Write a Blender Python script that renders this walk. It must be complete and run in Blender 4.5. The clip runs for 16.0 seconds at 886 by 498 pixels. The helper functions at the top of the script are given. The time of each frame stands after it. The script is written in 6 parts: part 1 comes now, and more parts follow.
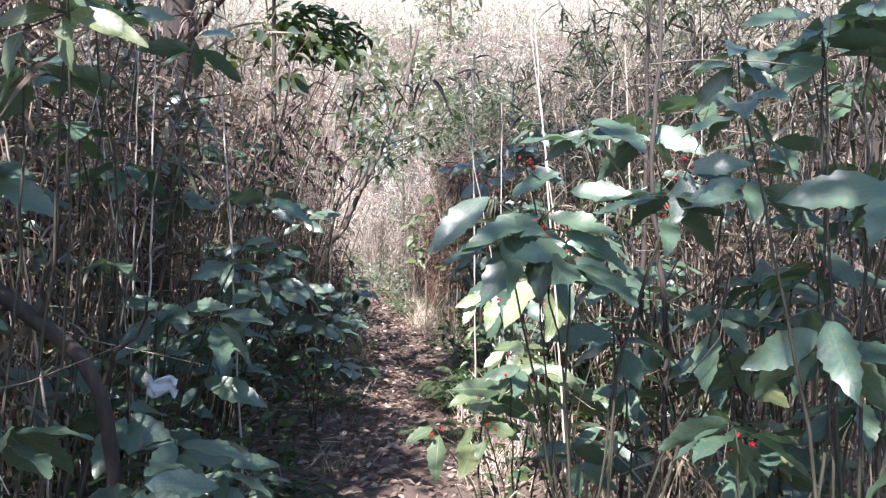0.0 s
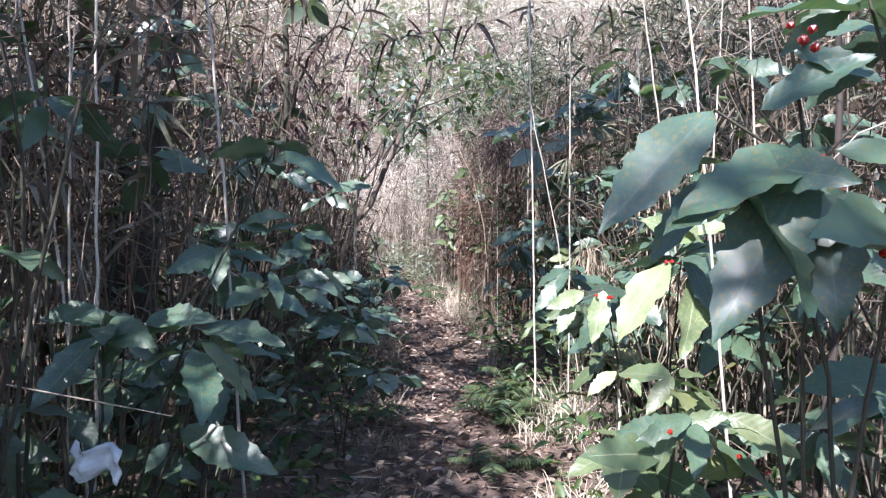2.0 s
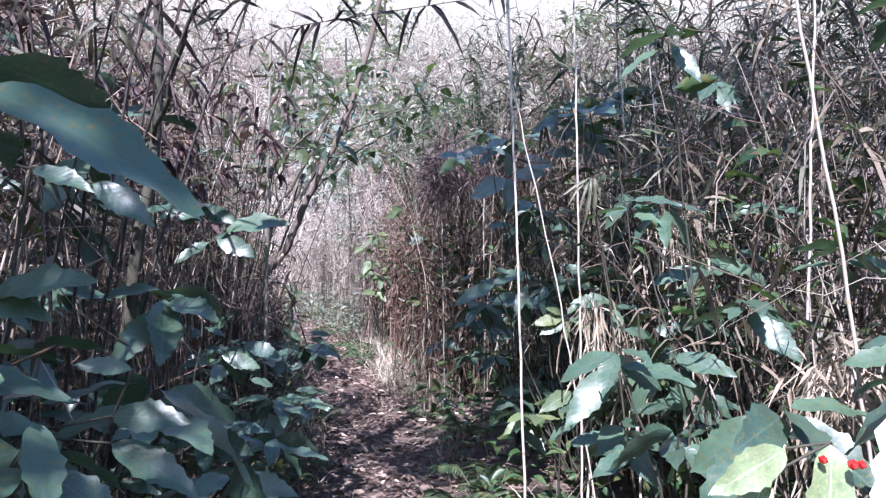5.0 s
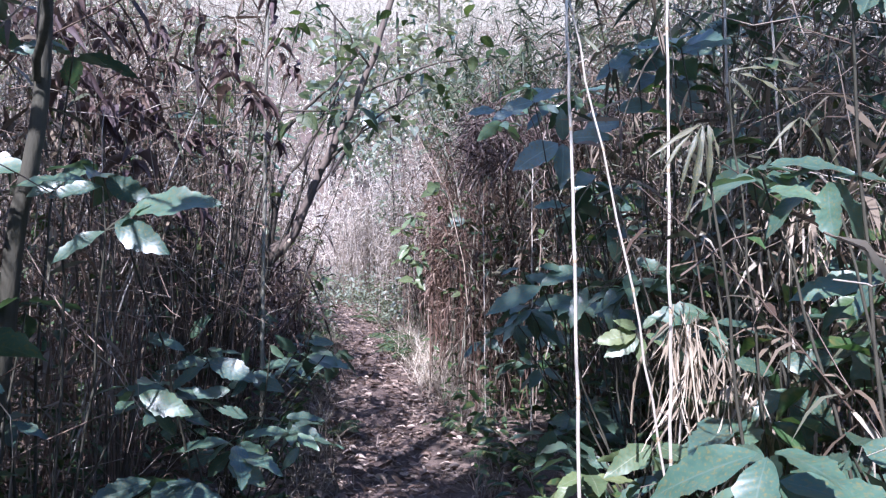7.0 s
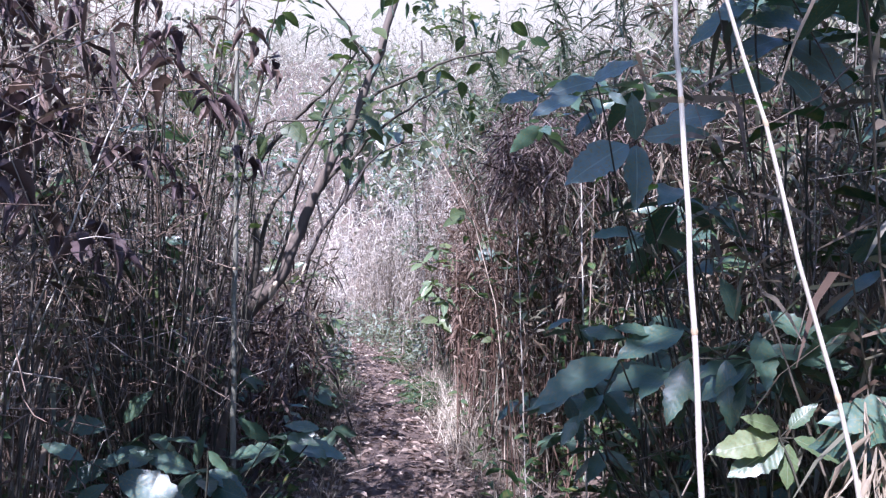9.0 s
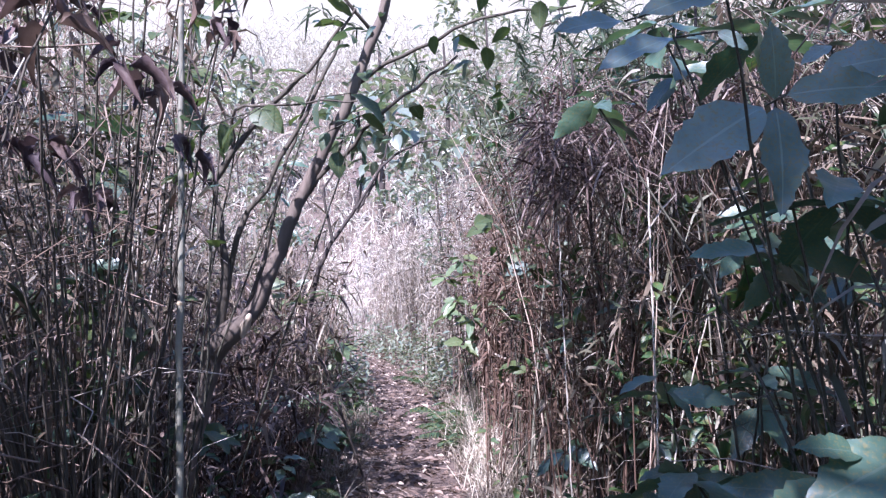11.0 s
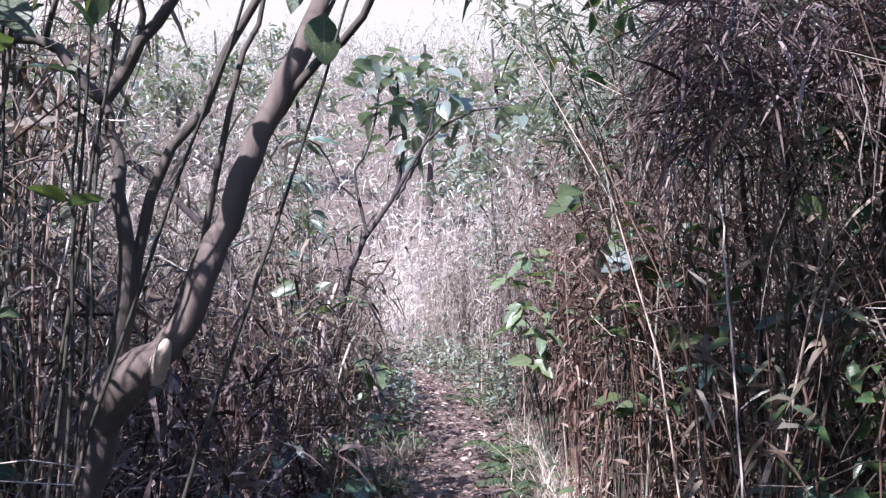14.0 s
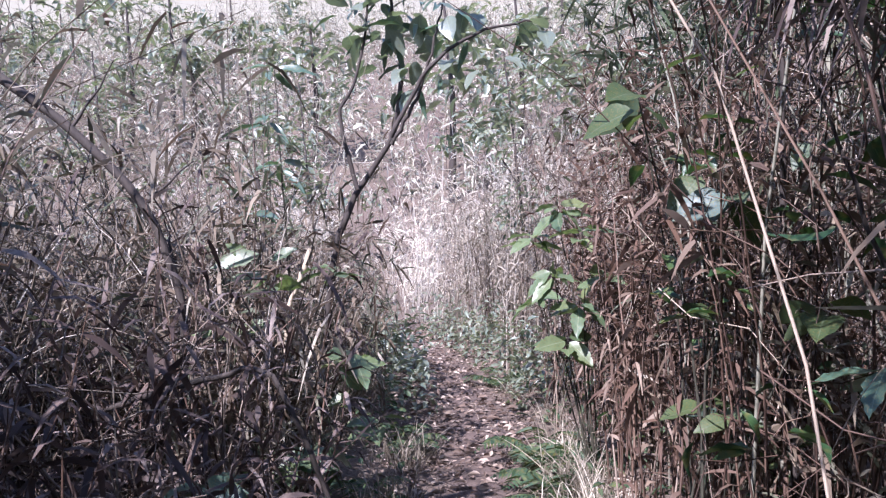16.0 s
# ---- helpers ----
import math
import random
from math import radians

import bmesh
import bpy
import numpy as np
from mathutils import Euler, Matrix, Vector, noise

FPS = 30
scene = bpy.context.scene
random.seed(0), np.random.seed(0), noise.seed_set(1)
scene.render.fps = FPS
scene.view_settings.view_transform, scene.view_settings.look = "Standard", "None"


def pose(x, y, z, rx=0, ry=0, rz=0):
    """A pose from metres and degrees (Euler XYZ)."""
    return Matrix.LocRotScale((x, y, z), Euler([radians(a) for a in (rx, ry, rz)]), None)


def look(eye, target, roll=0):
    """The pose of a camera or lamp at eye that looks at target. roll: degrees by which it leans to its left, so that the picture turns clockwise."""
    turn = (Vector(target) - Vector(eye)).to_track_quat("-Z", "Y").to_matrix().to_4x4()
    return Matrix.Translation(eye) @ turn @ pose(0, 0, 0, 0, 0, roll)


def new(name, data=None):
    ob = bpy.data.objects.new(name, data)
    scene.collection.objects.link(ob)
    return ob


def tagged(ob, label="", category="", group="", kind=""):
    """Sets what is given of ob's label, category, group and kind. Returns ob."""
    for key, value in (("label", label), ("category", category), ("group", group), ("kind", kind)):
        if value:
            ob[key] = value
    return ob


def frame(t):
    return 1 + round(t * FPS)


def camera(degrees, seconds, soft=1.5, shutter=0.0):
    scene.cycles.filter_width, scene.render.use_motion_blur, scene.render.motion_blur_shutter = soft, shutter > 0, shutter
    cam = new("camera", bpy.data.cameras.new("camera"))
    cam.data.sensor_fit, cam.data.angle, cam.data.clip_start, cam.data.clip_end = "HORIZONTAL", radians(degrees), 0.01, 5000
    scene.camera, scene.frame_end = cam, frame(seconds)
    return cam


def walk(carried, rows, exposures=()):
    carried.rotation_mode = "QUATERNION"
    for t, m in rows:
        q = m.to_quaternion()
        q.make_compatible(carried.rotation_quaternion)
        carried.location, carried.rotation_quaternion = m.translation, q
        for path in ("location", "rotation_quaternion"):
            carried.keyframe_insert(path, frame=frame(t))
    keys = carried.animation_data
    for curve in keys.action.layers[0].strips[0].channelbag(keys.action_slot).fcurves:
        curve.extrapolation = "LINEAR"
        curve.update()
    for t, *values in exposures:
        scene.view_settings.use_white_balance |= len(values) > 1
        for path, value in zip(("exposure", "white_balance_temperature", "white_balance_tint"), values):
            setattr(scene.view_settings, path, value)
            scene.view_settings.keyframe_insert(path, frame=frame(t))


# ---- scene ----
# camera: seconds, x, y, height over the first eye, yaw, pitch, roll
cam = camera(60.0, 16.0, soft=1.3)
EYE, TILT, LEAN = 1.35, 0.0, -2.0
ROWS = [
    (0.0, 0.000, 0.000, 0.000, -0.00, 0.00, 0.00),
    (0.5, -0.061, 0.230, -0.002, 0.40, -0.36, 0.16),
    (1.0, -0.141, 0.518, 0.014, 0.71, -0.99, 0.37),
    (1.5, -0.191, 0.802, -0.006, 1.04, -0.99, 0.54),
    (2.0, -0.216, 1.061, -0.012, 1.30, -1.41, 0.57),
    (2.5, -0.249, 1.375, -0.019, 1.09, -1.34, 0.85),
    (3.0, -0.285, 1.677, -0.007, 0.17, -1.63, 0.86),
    (3.5, -0.331, 1.933, -0.016, -1.52, -1.40, 1.28),
    (4.0, -0.385, 2.141, 0.011, -3.90, -0.47, 1.16),
    (4.2, -0.411, 2.211, 0.009, -5.04, 0.24, 1.27),
    (6.3, -0.290, 3.112, 0.106, -3.29, 2.30, 1.07),
    (6.5, -0.272, 3.233, 0.097, -2.61, 2.02, 1.19),
    (7.0, -0.198, 3.514, 0.106, -0.78, 0.29, 0.99),
    (7.5, -0.198, 3.785, 0.104, -0.21, 1.79, 1.29),
    (8.0, -0.223, 4.037, 0.131, -0.32, 4.69, 1.73),
    (8.5, -0.190, 4.281, 0.141, 0.43, 3.99, 1.63),
    (9.0, -0.163, 4.520, 0.172, 1.36, 2.56, 1.91),
    (9.2, -0.158, 4.633, 0.169, 1.68, 2.64, 2.02),
    (11.3, -0.175, 5.533, 0.270, 3.51, 3.11, 2.93),
    (11.5, -0.187, 5.616, 0.267, 3.56, 3.12, 3.20),
    (12.0, -0.220, 5.816, 0.272, 3.85, 2.82, 3.41),
    (12.5, -0.222, 5.991, 0.244, 5.02, 3.24, 3.23),
    (13.0, -0.198, 6.231, 0.252, 6.52, 3.37, 2.75),
    (13.5, -0.268, 6.506, 0.242, 6.77, 3.85, 2.99),
    (14.0, -0.337, 6.841, 0.260, 6.95, 3.71, 3.23),
    (14.5, -0.346, 7.138, 0.256, 7.66, 3.40, 3.39),
    (15.0, -0.343, 7.456, 0.256, 8.48, 2.57, 3.67),
    (15.5, -0.339, 7.740, 0.265, 9.12, 1.65, 3.99),
    (16.0, -0.367, 8.000, 0.254, 9.19, 1.43, 4.44),
]


def held(x, y, z, yaw, pitch, roll):
    return (pose(0, 0, EYE, TILT, LEAN, 0) @ pose(x, y, z, 0, 0, yaw) @ pose(0, 0, 0, pitch, 0, 0)
            @ pose(0, 0, 0, 0, roll, 0) @ pose(0, 0, 0, 90, 0, 0))


walk(cam, [(t, held(*r)) for t, *r in ROWS], [(0.0, 1.81, 5800, 20), (2.5, 1.73, 5560, 20), (4.0, 1.7, 5350, 24), (6.8, 1.6, 5180, 26), (8.6, 1.58, 5120, 28), (11.5, 1.74, 5220, 31), (13.0, 1.74, 5330, 30), (14.0, 1.56, 5310, 28), (16.0, 1.47, 5370, 28)])

# ---- light ----
SUN_AZ, SUN_EL = radians(203), radians(48)
world = bpy.data.worlds.new("sky")
scene.world = world
world.use_nodes = True
wn = world.node_tree.nodes
sky = wn.new("ShaderNodeTexSky")
sky.sky_type, sky.sun_disc = "NISHITA", False
sky.sun_elevation, sky.sun_rotation, sky.dust_density = SUN_EL, SUN_AZ, 0.6
wn["Background"].inputs[1].default_value = 0.12
world.node_tree.links.new(sky.outputs[0], wn["Background"].inputs[0])
sun = new("sun", bpy.data.lights.new("sun", "SUN"))
sun.data.energy, sun.data.angle, sun.data.color = 5.0, radians(0.6), (1.0, 0.93, 0.82)
SUN_WAY = Vector((math.sin(SUN_AZ) * math.cos(SUN_EL), math.cos(SUN_AZ) * math.cos(SUN_EL), math.sin(SUN_EL)))
sun.matrix_world = look(SUN_WAY * 60, (0, 0, 0))


# ---- materials ----
def nodes_of(name):
    m = bpy.data.materials.new(name)
    m.use_nodes = True
    nt = m.node_tree
    return m, nt, nt.nodes["Principled BSDF"], nt.nodes["Material Output"]


def ramp(nt, fac, colours):
    r = nt.nodes.new("ShaderNodeValToRGB")
    el = r.color_ramp.elements
    while len(el) < len(colours):
        el.new(0.5)
    for i, c in enumerate(colours):
        el[i].position = i / max(1, len(colours) - 1)
        el[i].color = (*c, 1)
    nt.links.new(fac, r.inputs[0])
    return r.outputs[0]


def noise_fac(nt, scale, detail=4.0, stretch=(1, 1, 1)):
    co, mp, nz = (nt.nodes.new(k) for k in ("ShaderNodeTexCoord", "ShaderNodeMapping", "ShaderNodeTexNoise"))
    mp.inputs["Scale"].default_value = stretch
    nz.inputs["Scale"].default_value, nz.inputs["Detail"].default_value = scale, detail
    nt.links.new(co.outputs["Object"], mp.inputs[0])
    nt.links.new(mp.outputs[0], nz.inputs[0])
    return nz.outputs[0]


def mixed(nt, kind, fac, a, b):
    mx = nt.nodes.new("ShaderNodeMix")
    mx.data_type, mx.blend_type = "RGBA", kind
    if isinstance(fac, float):
        mx.inputs[0].default_value = fac
    else:
        nt.links.new(fac, mx.inputs[0])
    for k, v in ((6, a), (7, b)):
        if isinstance(v, tuple):
            mx.inputs[k].default_value = (*v, 1)
        else:
            nt.links.new(v, mx.inputs[k])
    return mx.outputs[2]


def bumped(nt, shader, height, strength, distance):
    b = nt.nodes.new("ShaderNodeBump")
    b.inputs["Strength"].default_value, b.inputs["Distance"].default_value = strength, distance
    nt.links.new(height, b.inputs["Height"])
    nt.links.new(b.outputs[0], shader.inputs["Normal"])


def dry(name, colours, rough=0.75, sheer=0.25, grain=40.0, stretch=(1, 1, 0.08), island=True):
    """Dry stalks, blades and leaves: colour from piece to piece, streaks along the length, some light let through."""
    m, nt, bs, out = nodes_of(name)
    if island:
        rnd = nt.nodes.new("ShaderNodeNewGeometry").outputs["Random Per Island"]
    else:
        rnd = nt.nodes.new("ShaderNodeObjectInfo").outputs["Random"]
    col = ramp(nt, rnd, colours)
    nz = noise_fac(nt, grain, 4, stretch)
    col = mixed(nt, "MULTIPLY", 0.6, col, ramp(nt, nz, [(0.35, 0.33, 0.3), (1, 1, 1), (1.0, 0.97, 0.92)]))
    nt.links.new(col, bs.inputs["Base Color"])
    bs.inputs["Roughness"].default_value = rough
    bs.inputs["Specular IOR Level"].default_value = 0.35
    bumped(nt, bs, nz, 0.4, 0.003)
    if sheer > 0:
        tr, mx = nt.nodes.new("ShaderNodeBsdfTranslucent"), nt.nodes.new("ShaderNodeMixShader")
        mx.inputs[0].default_value = sheer
        nt.links.new(col, tr.inputs[0])
        nt.links.new(bs.outputs[0], mx.inputs[1])
        nt.links.new(tr.outputs[0], mx.inputs[2])
        nt.links.new(mx.outputs[0], out.inputs[0])
    return m


def green(name, colours, rib, rough=0.38, sheer=0.22, island=False, gloss=0.5, worn=(0.16, 0.13, 0.04), wax=0.0):
    """Green leaves: colour from leaf to leaf, pale midrib and side veins, blotches, gloss of a waxy skin."""
    m, nt, bs, out = nodes_of(name)
    if island:
        rnd = nt.nodes.new("ShaderNodeNewGeometry").outputs["Random Per Island"]
    else:
        rnd = nt.nodes.new("ShaderNodeObjectInfo").outputs["Random"]
    col = ramp(nt, rnd, colours)
    nz = noise_fac(nt, 14, 5)
    col = mixed(nt, "MULTIPLY", 0.7, col, ramp(nt, nz, [(0.4, 0.45, 0.45), (1, 1, 1), (1.25, 1.2, 0.9)]))
    spots = ramp(nt, noise_fac(nt, 33, 3), [(0, 0, 0), (0, 0, 0), (0, 0, 0), (0.9, 0.9, 0.9), (1, 1, 1)])
    col = mixed(nt, "MIX", spots, col, worn)
    uv, sep = nt.nodes.new("ShaderNodeUVMap"), nt.nodes.new("ShaderNodeSeparateXYZ")
    nt.links.new(uv.outputs[0], sep.inputs[0])
    mid, ab, lt = (nt.nodes.new("ShaderNodeMath") for _ in range(3))
    mid.operation, ab.operation, lt.operation = "SUBTRACT", "ABSOLUTE", "LESS_THAN"
    mid.inputs[1].default_value, lt.inputs[1].default_value = 0.5, 0.022
    nt.links.new(sep.outputs[0], mid.inputs[0])
    nt.links.new(mid.outputs[0], ab.inputs[0])
    nt.links.new(ab.outputs[0], lt.inputs[0])
    col = mixed(nt, "MIX", lt.outputs[0], col, rib)
    vein, vs = nt.nodes.new("ShaderNodeMath"), nt.nodes.new("ShaderNodeMath")
    vein.operation, vs.operation = "MULTIPLY_ADD", "SINE"
    vein.inputs[1].default_value = -16.0
    al = nt.nodes.new("ShaderNodeMath")
    al.operation = "MULTIPLY"
    al.inputs[1].default_value = 62.0
    nt.links.new(sep.outputs[1], al.inputs[0])
    nt.links.new(ab.outputs[0], vein.inputs[0])
    nt.links.new(al.outputs[0], vein.inputs[2])
    nt.links.new(vein.outputs[0], vs.inputs[0])
    bumped(nt, bs, vs.outputs[0], 0.12, 0.001)
    nt.links.new(col, bs.inputs["Base Color"])
    rg = nt.nodes.new("ShaderNodeMapRange")
    rg.inputs[3].default_value, rg.inputs[4].default_value = rough - 0.1, rough + 0.25
    nt.links.new(nz, rg.inputs[0])
    nt.links.new(rg.outputs[0], bs.inputs["Roughness"])
    bs.inputs["Specular IOR Level"].default_value = gloss
    bs.inputs["Coat Weight"].default_value, bs.inputs["Coat Roughness"].default_value = wax, 0.28
    tr, mx = nt.nodes.new("ShaderNodeBsdfTranslucent"), nt.nodes.new("ShaderNodeMixShader")
    mx.inputs[0].default_value = sheer
    nt.links.new(mixed(nt, "MULTIPLY", 1.0, col, (1.3, 1.45, 0.8)), tr.inputs[0])
    nt.links.new(bs.outputs[0], mx.inputs[1])
    nt.links.new(tr.outputs[0], mx.inputs[2])
    nt.links.new(mx.outputs[0], out.inputs[0])
    return m


def bark(name, colours, scale=30.0):
    m, nt, bs, out = nodes_of(name)
    nz, fine = noise_fac(nt, scale, 6, (1, 1, 0.25)), noise_fac(nt, scale * 0.15, 3)
    col = mixed(nt, "MULTIPLY", 0.8, ramp(nt, nz, colours), ramp(nt, fine, [(0.45, 0.45, 0.42), (1, 1, 1), (0.8, 0.95, 0.75)]))
    nt.links.new(col, bs.inputs["Base Color"])
    bs.inputs["Roughness"].default_value = 0.85
    bumped(nt, bs, nz, 0.7, 0.008)
    return m


# Stalk palettes: palest ends stand for sunlit specks, red-brown ends for warm shade.
M_CULM = dry("dry culms", [(0.058, 0.039, 0.028), (0.115, 0.085, 0.062), (0.17, 0.136, 0.102), (0.24, 0.2, 0.157), (0.12, 0.092, 0.068), (0.5, 0.45, 0.375)], 0.55, 0.0, 60)
M_RED = dry("reddish culms", [(0.05, 0.029, 0.021), (0.105, 0.064, 0.045), (0.165, 0.108, 0.077), (0.065, 0.038, 0.028), (0.46, 0.37, 0.285)], 0.6, 0.0, 60)
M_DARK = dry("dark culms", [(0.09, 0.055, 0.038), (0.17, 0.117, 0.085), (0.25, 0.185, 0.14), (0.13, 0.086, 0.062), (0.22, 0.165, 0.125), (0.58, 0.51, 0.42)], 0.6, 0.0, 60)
M_STRAW = dry("straw blades", [(0.141, 0.114, 0.081), (0.246, 0.207, 0.154), (0.37, 0.321, 0.251), (0.176, 0.148, 0.11)], 0.6, 0.3)
M_BLADE = dry("withered blades", [(0.078, 0.05, 0.034), (0.165, 0.122, 0.084), (0.26, 0.21, 0.15), (0.1, 0.074, 0.05), (0.07, 0.085, 0.045), (0.44, 0.385, 0.305)], 0.6, 0.3)
M_REDBLADE = dry("russet blades", [(0.065, 0.037, 0.027), (0.145, 0.088, 0.06), (0.095, 0.058, 0.04), (0.33, 0.25, 0.185)], 0.65, 0.3)
M_GREENBLADE = dry("green blades", [(0.045, 0.065, 0.04), (0.075, 0.1, 0.055), (0.1, 0.125, 0.07), (0.19, 0.18, 0.115)], 0.45, 0.35)
# Glare of the sunlit far slope is put into these near-white leaf colours.
M_PALE = dry("bamboo leaves, sunlit slope in colour", [(0.36, 0.33, 0.25), (0.54, 0.5, 0.4), (0.22, 0.24, 0.165), (0.72, 0.67, 0.56)], 0.6, 0.3)
M_LITTER = dry("leaf litter", [(0.07, 0.045, 0.034), (0.16, 0.112, 0.085), (0.25, 0.185, 0.145), (0.46, 0.375, 0.3), (0.12, 0.08, 0.06), (0.2, 0.145, 0.113)], 0.75, 0.1, 60, (1, 1, 1))
M_DEAD = dry("shrivelled leaves", [(0.06, 0.04, 0.045), (0.12, 0.08, 0.075), (0.19, 0.13, 0.1)], 0.6, 0.15, 50, (1, 1, 1), False)
M_CANE = dry("bleached cane", [(0.4, 0.36, 0.3), (0.5, 0.455, 0.385), (0.33, 0.285, 0.225)], 0.45, 0.0, 90, (1, 1, 0.05), False)
# Dead brown blades, darkened further to carry shade in the low tangle.
M_MAT = dry("dead matted blades, shade in colour", [(0.042, 0.027, 0.023), (0.082, 0.056, 0.047), (0.13, 0.093, 0.078), (0.26, 0.21, 0.18)], 0.65, 0.2)
# Reed palette brightened so its colour holds the sunlight at the bend.
M_BRIGHT = dry("reed blades, sunlight in colour", [(0.45, 0.39, 0.29), (0.66, 0.58, 0.46), (0.8, 0.72, 0.59), (0.52, 0.45, 0.34)], 0.6, 0.35)
M_OLD = dry("grey-green bamboo", [(0.2, 0.19, 0.145), (0.27, 0.26, 0.2)], 0.5, 0.0, 90, (1, 1, 0.05), False)
M_NODE = dry("cane joint", [(0.3, 0.23, 0.15), (0.4, 0.31, 0.2)], 0.6, 0.0, 90, (1, 1, 1), False)
M_AUCUBA = green("aucuba leaf", [(0.038, 0.078, 0.055), (0.052, 0.106, 0.072), (0.076, 0.136, 0.082), (0.043, 0.088, 0.07)], (0.085, 0.13, 0.095), 0.38, 0.2, False, 0.6, wax=0.45)
M_YOUNG = green("young leaf", [(0.09, 0.14, 0.075), (0.15, 0.2, 0.09), (0.06, 0.11, 0.065), (0.2, 0.23, 0.1)], (0.2, 0.23, 0.14), 0.34, 0.3, False, 0.7)
# Aucuba leaf again, paled to put full sun into its colour.
M_SUNLIT = green("aucuba leaf, sunlight in colour", [(0.15, 0.21, 0.1), (0.2, 0.26, 0.13), (0.25, 0.3, 0.16)], (0.33, 0.37, 0.24), 0.32, 0.2, False, 0.9, (0.36, 0.34, 0.18))
M_SHRUB = green("small evergreen leaf", [(0.02, 0.05, 0.022), (0.04, 0.085, 0.03), (0.06, 0.1, 0.035)], (0.07, 0.11, 0.05), 0.36, 0.25, True)
# Lighter copy of the small leaf, with bright far light in its colour.
M_LITLEAF = green("small leaf, sunlight in colour", [(0.1, 0.13, 0.1), (0.17, 0.2, 0.15), (0.22, 0.24, 0.18), (0.12, 0.15, 0.12)], (0.2, 0.22, 0.16), 0.3, 0.25, True, 0.8)
M_FERN = green("fern frond", [(0.03, 0.06, 0.035), (0.05, 0.09, 0.045), (0.08, 0.11, 0.05)], (0.1, 0.12, 0.05), 0.5, 0.3, True, 0.35)
M_STEM = bark("green shrub stem", [(0.025, 0.024, 0.016), (0.05, 0.046, 0.03), (0.08, 0.07, 0.046)], 60)
M_TWIG = bark("dark twig bark", [(0.018, 0.014, 0.012), (0.045, 0.034, 0.028), (0.08, 0.062, 0.05)], 50)
M_BARK = bark("smooth grey-brown bark", [(0.055, 0.042, 0.034), (0.115, 0.088, 0.068), (0.17, 0.132, 0.102)], 26)
M_LIMB = bark("olive-brown limb bark", [(0.035, 0.029, 0.02), (0.075, 0.06, 0.044), (0.12, 0.098, 0.072)], 40)
M_WOOD = bark("bare pale wood", [(0.3, 0.23, 0.16), (0.45, 0.36, 0.26), (0.5, 0.42, 0.32)], 40)

M_BERRY, nt_, bs_, out_ = nodes_of("red berries")
nt_.links.new(ramp(nt_, noise_fac(nt_, 50), [(0.25, 0.008, 0.006), (0.42, 0.02, 0.012)]), bs_.inputs["Base Color"])
bs_.inputs["Roughness"].default_value = 0.25

M_FOIL, nt_, bs_, out_ = nodes_of("weathered pale film")
nt_.links.new(ramp(nt_, noise_fac(nt_, 30), [(0.2, 0.23, 0.24), (0.5, 0.52, 0.52), (0.35, 0.38, 0.38)]), bs_.inputs["Base Color"])
bs_.inputs["Roughness"].default_value = 0.3

M_GROUND, nt_, bs_, out_ = nodes_of("forest soil")
at_ = nt_.nodes.new("ShaderNodeAttribute")
at_.attribute_name = "trodden"
nz_ = noise_fac(nt_, 9, 8)
fine_ = noise_fac(nt_, 70, 6)
litter_ = ramp(nt_, fine_, [(0.03, 0.022, 0.018), (0.08, 0.056, 0.042), (0.14, 0.105, 0.078), (0.22, 0.17, 0.125)])
soil_ = ramp(nt_, nz_, [(0.05, 0.034, 0.029), (0.1, 0.07, 0.057), (0.16, 0.115, 0.09)])
soil_ = mixed(nt_, "MULTIPLY", 0.6, soil_, ramp(nt_, fine_, [(0.4, 0.4, 0.4), (1, 1, 1), (1.3, 1.2, 1.1)]))
nt_.links.new(mixed(nt_, "MIX", at_.outputs["Fac"], litter_, soil_), bs_.inputs["Base Color"])
bs_.inputs["Roughness"].default_value = 0.95
bumped(nt_, bs_, fine_, 0.8, 0.02)


# ---- plan ----
def centre(y):
    """The trodden path's middle."""
    return np.interp(y, [-6, 0, 4, 8, 13, 16, 19, 24, 32], [0.1, 0.0, -0.2, -0.42, -0.9, -1.6, -2.6, -4.6, -7.5])


def ground(x, y):
    x, y = np.asarray(x, float), np.asarray(y, float)
    off = np.abs(x - centre(y))
    far = np.maximum(0, y - 30)
    z = 0.021 * np.clip(y, -30, 40) + 0.10 * np.clip(off - 0.35, 0, 0.6) / 0.6 + 0.06 * np.clip(off - 1, 0, 30)
    z = z + 0.42 * np.clip(far, 0, 60)
    return z + 0.02 * np.sin(x * 5.1 + y * 2.3) + 0.016 * np.sin(y * 6.7 - x * 3.1) + 0.03 * np.sin(x * 1.3 - y * 0.9)


RNG = np.random.default_rng(7)


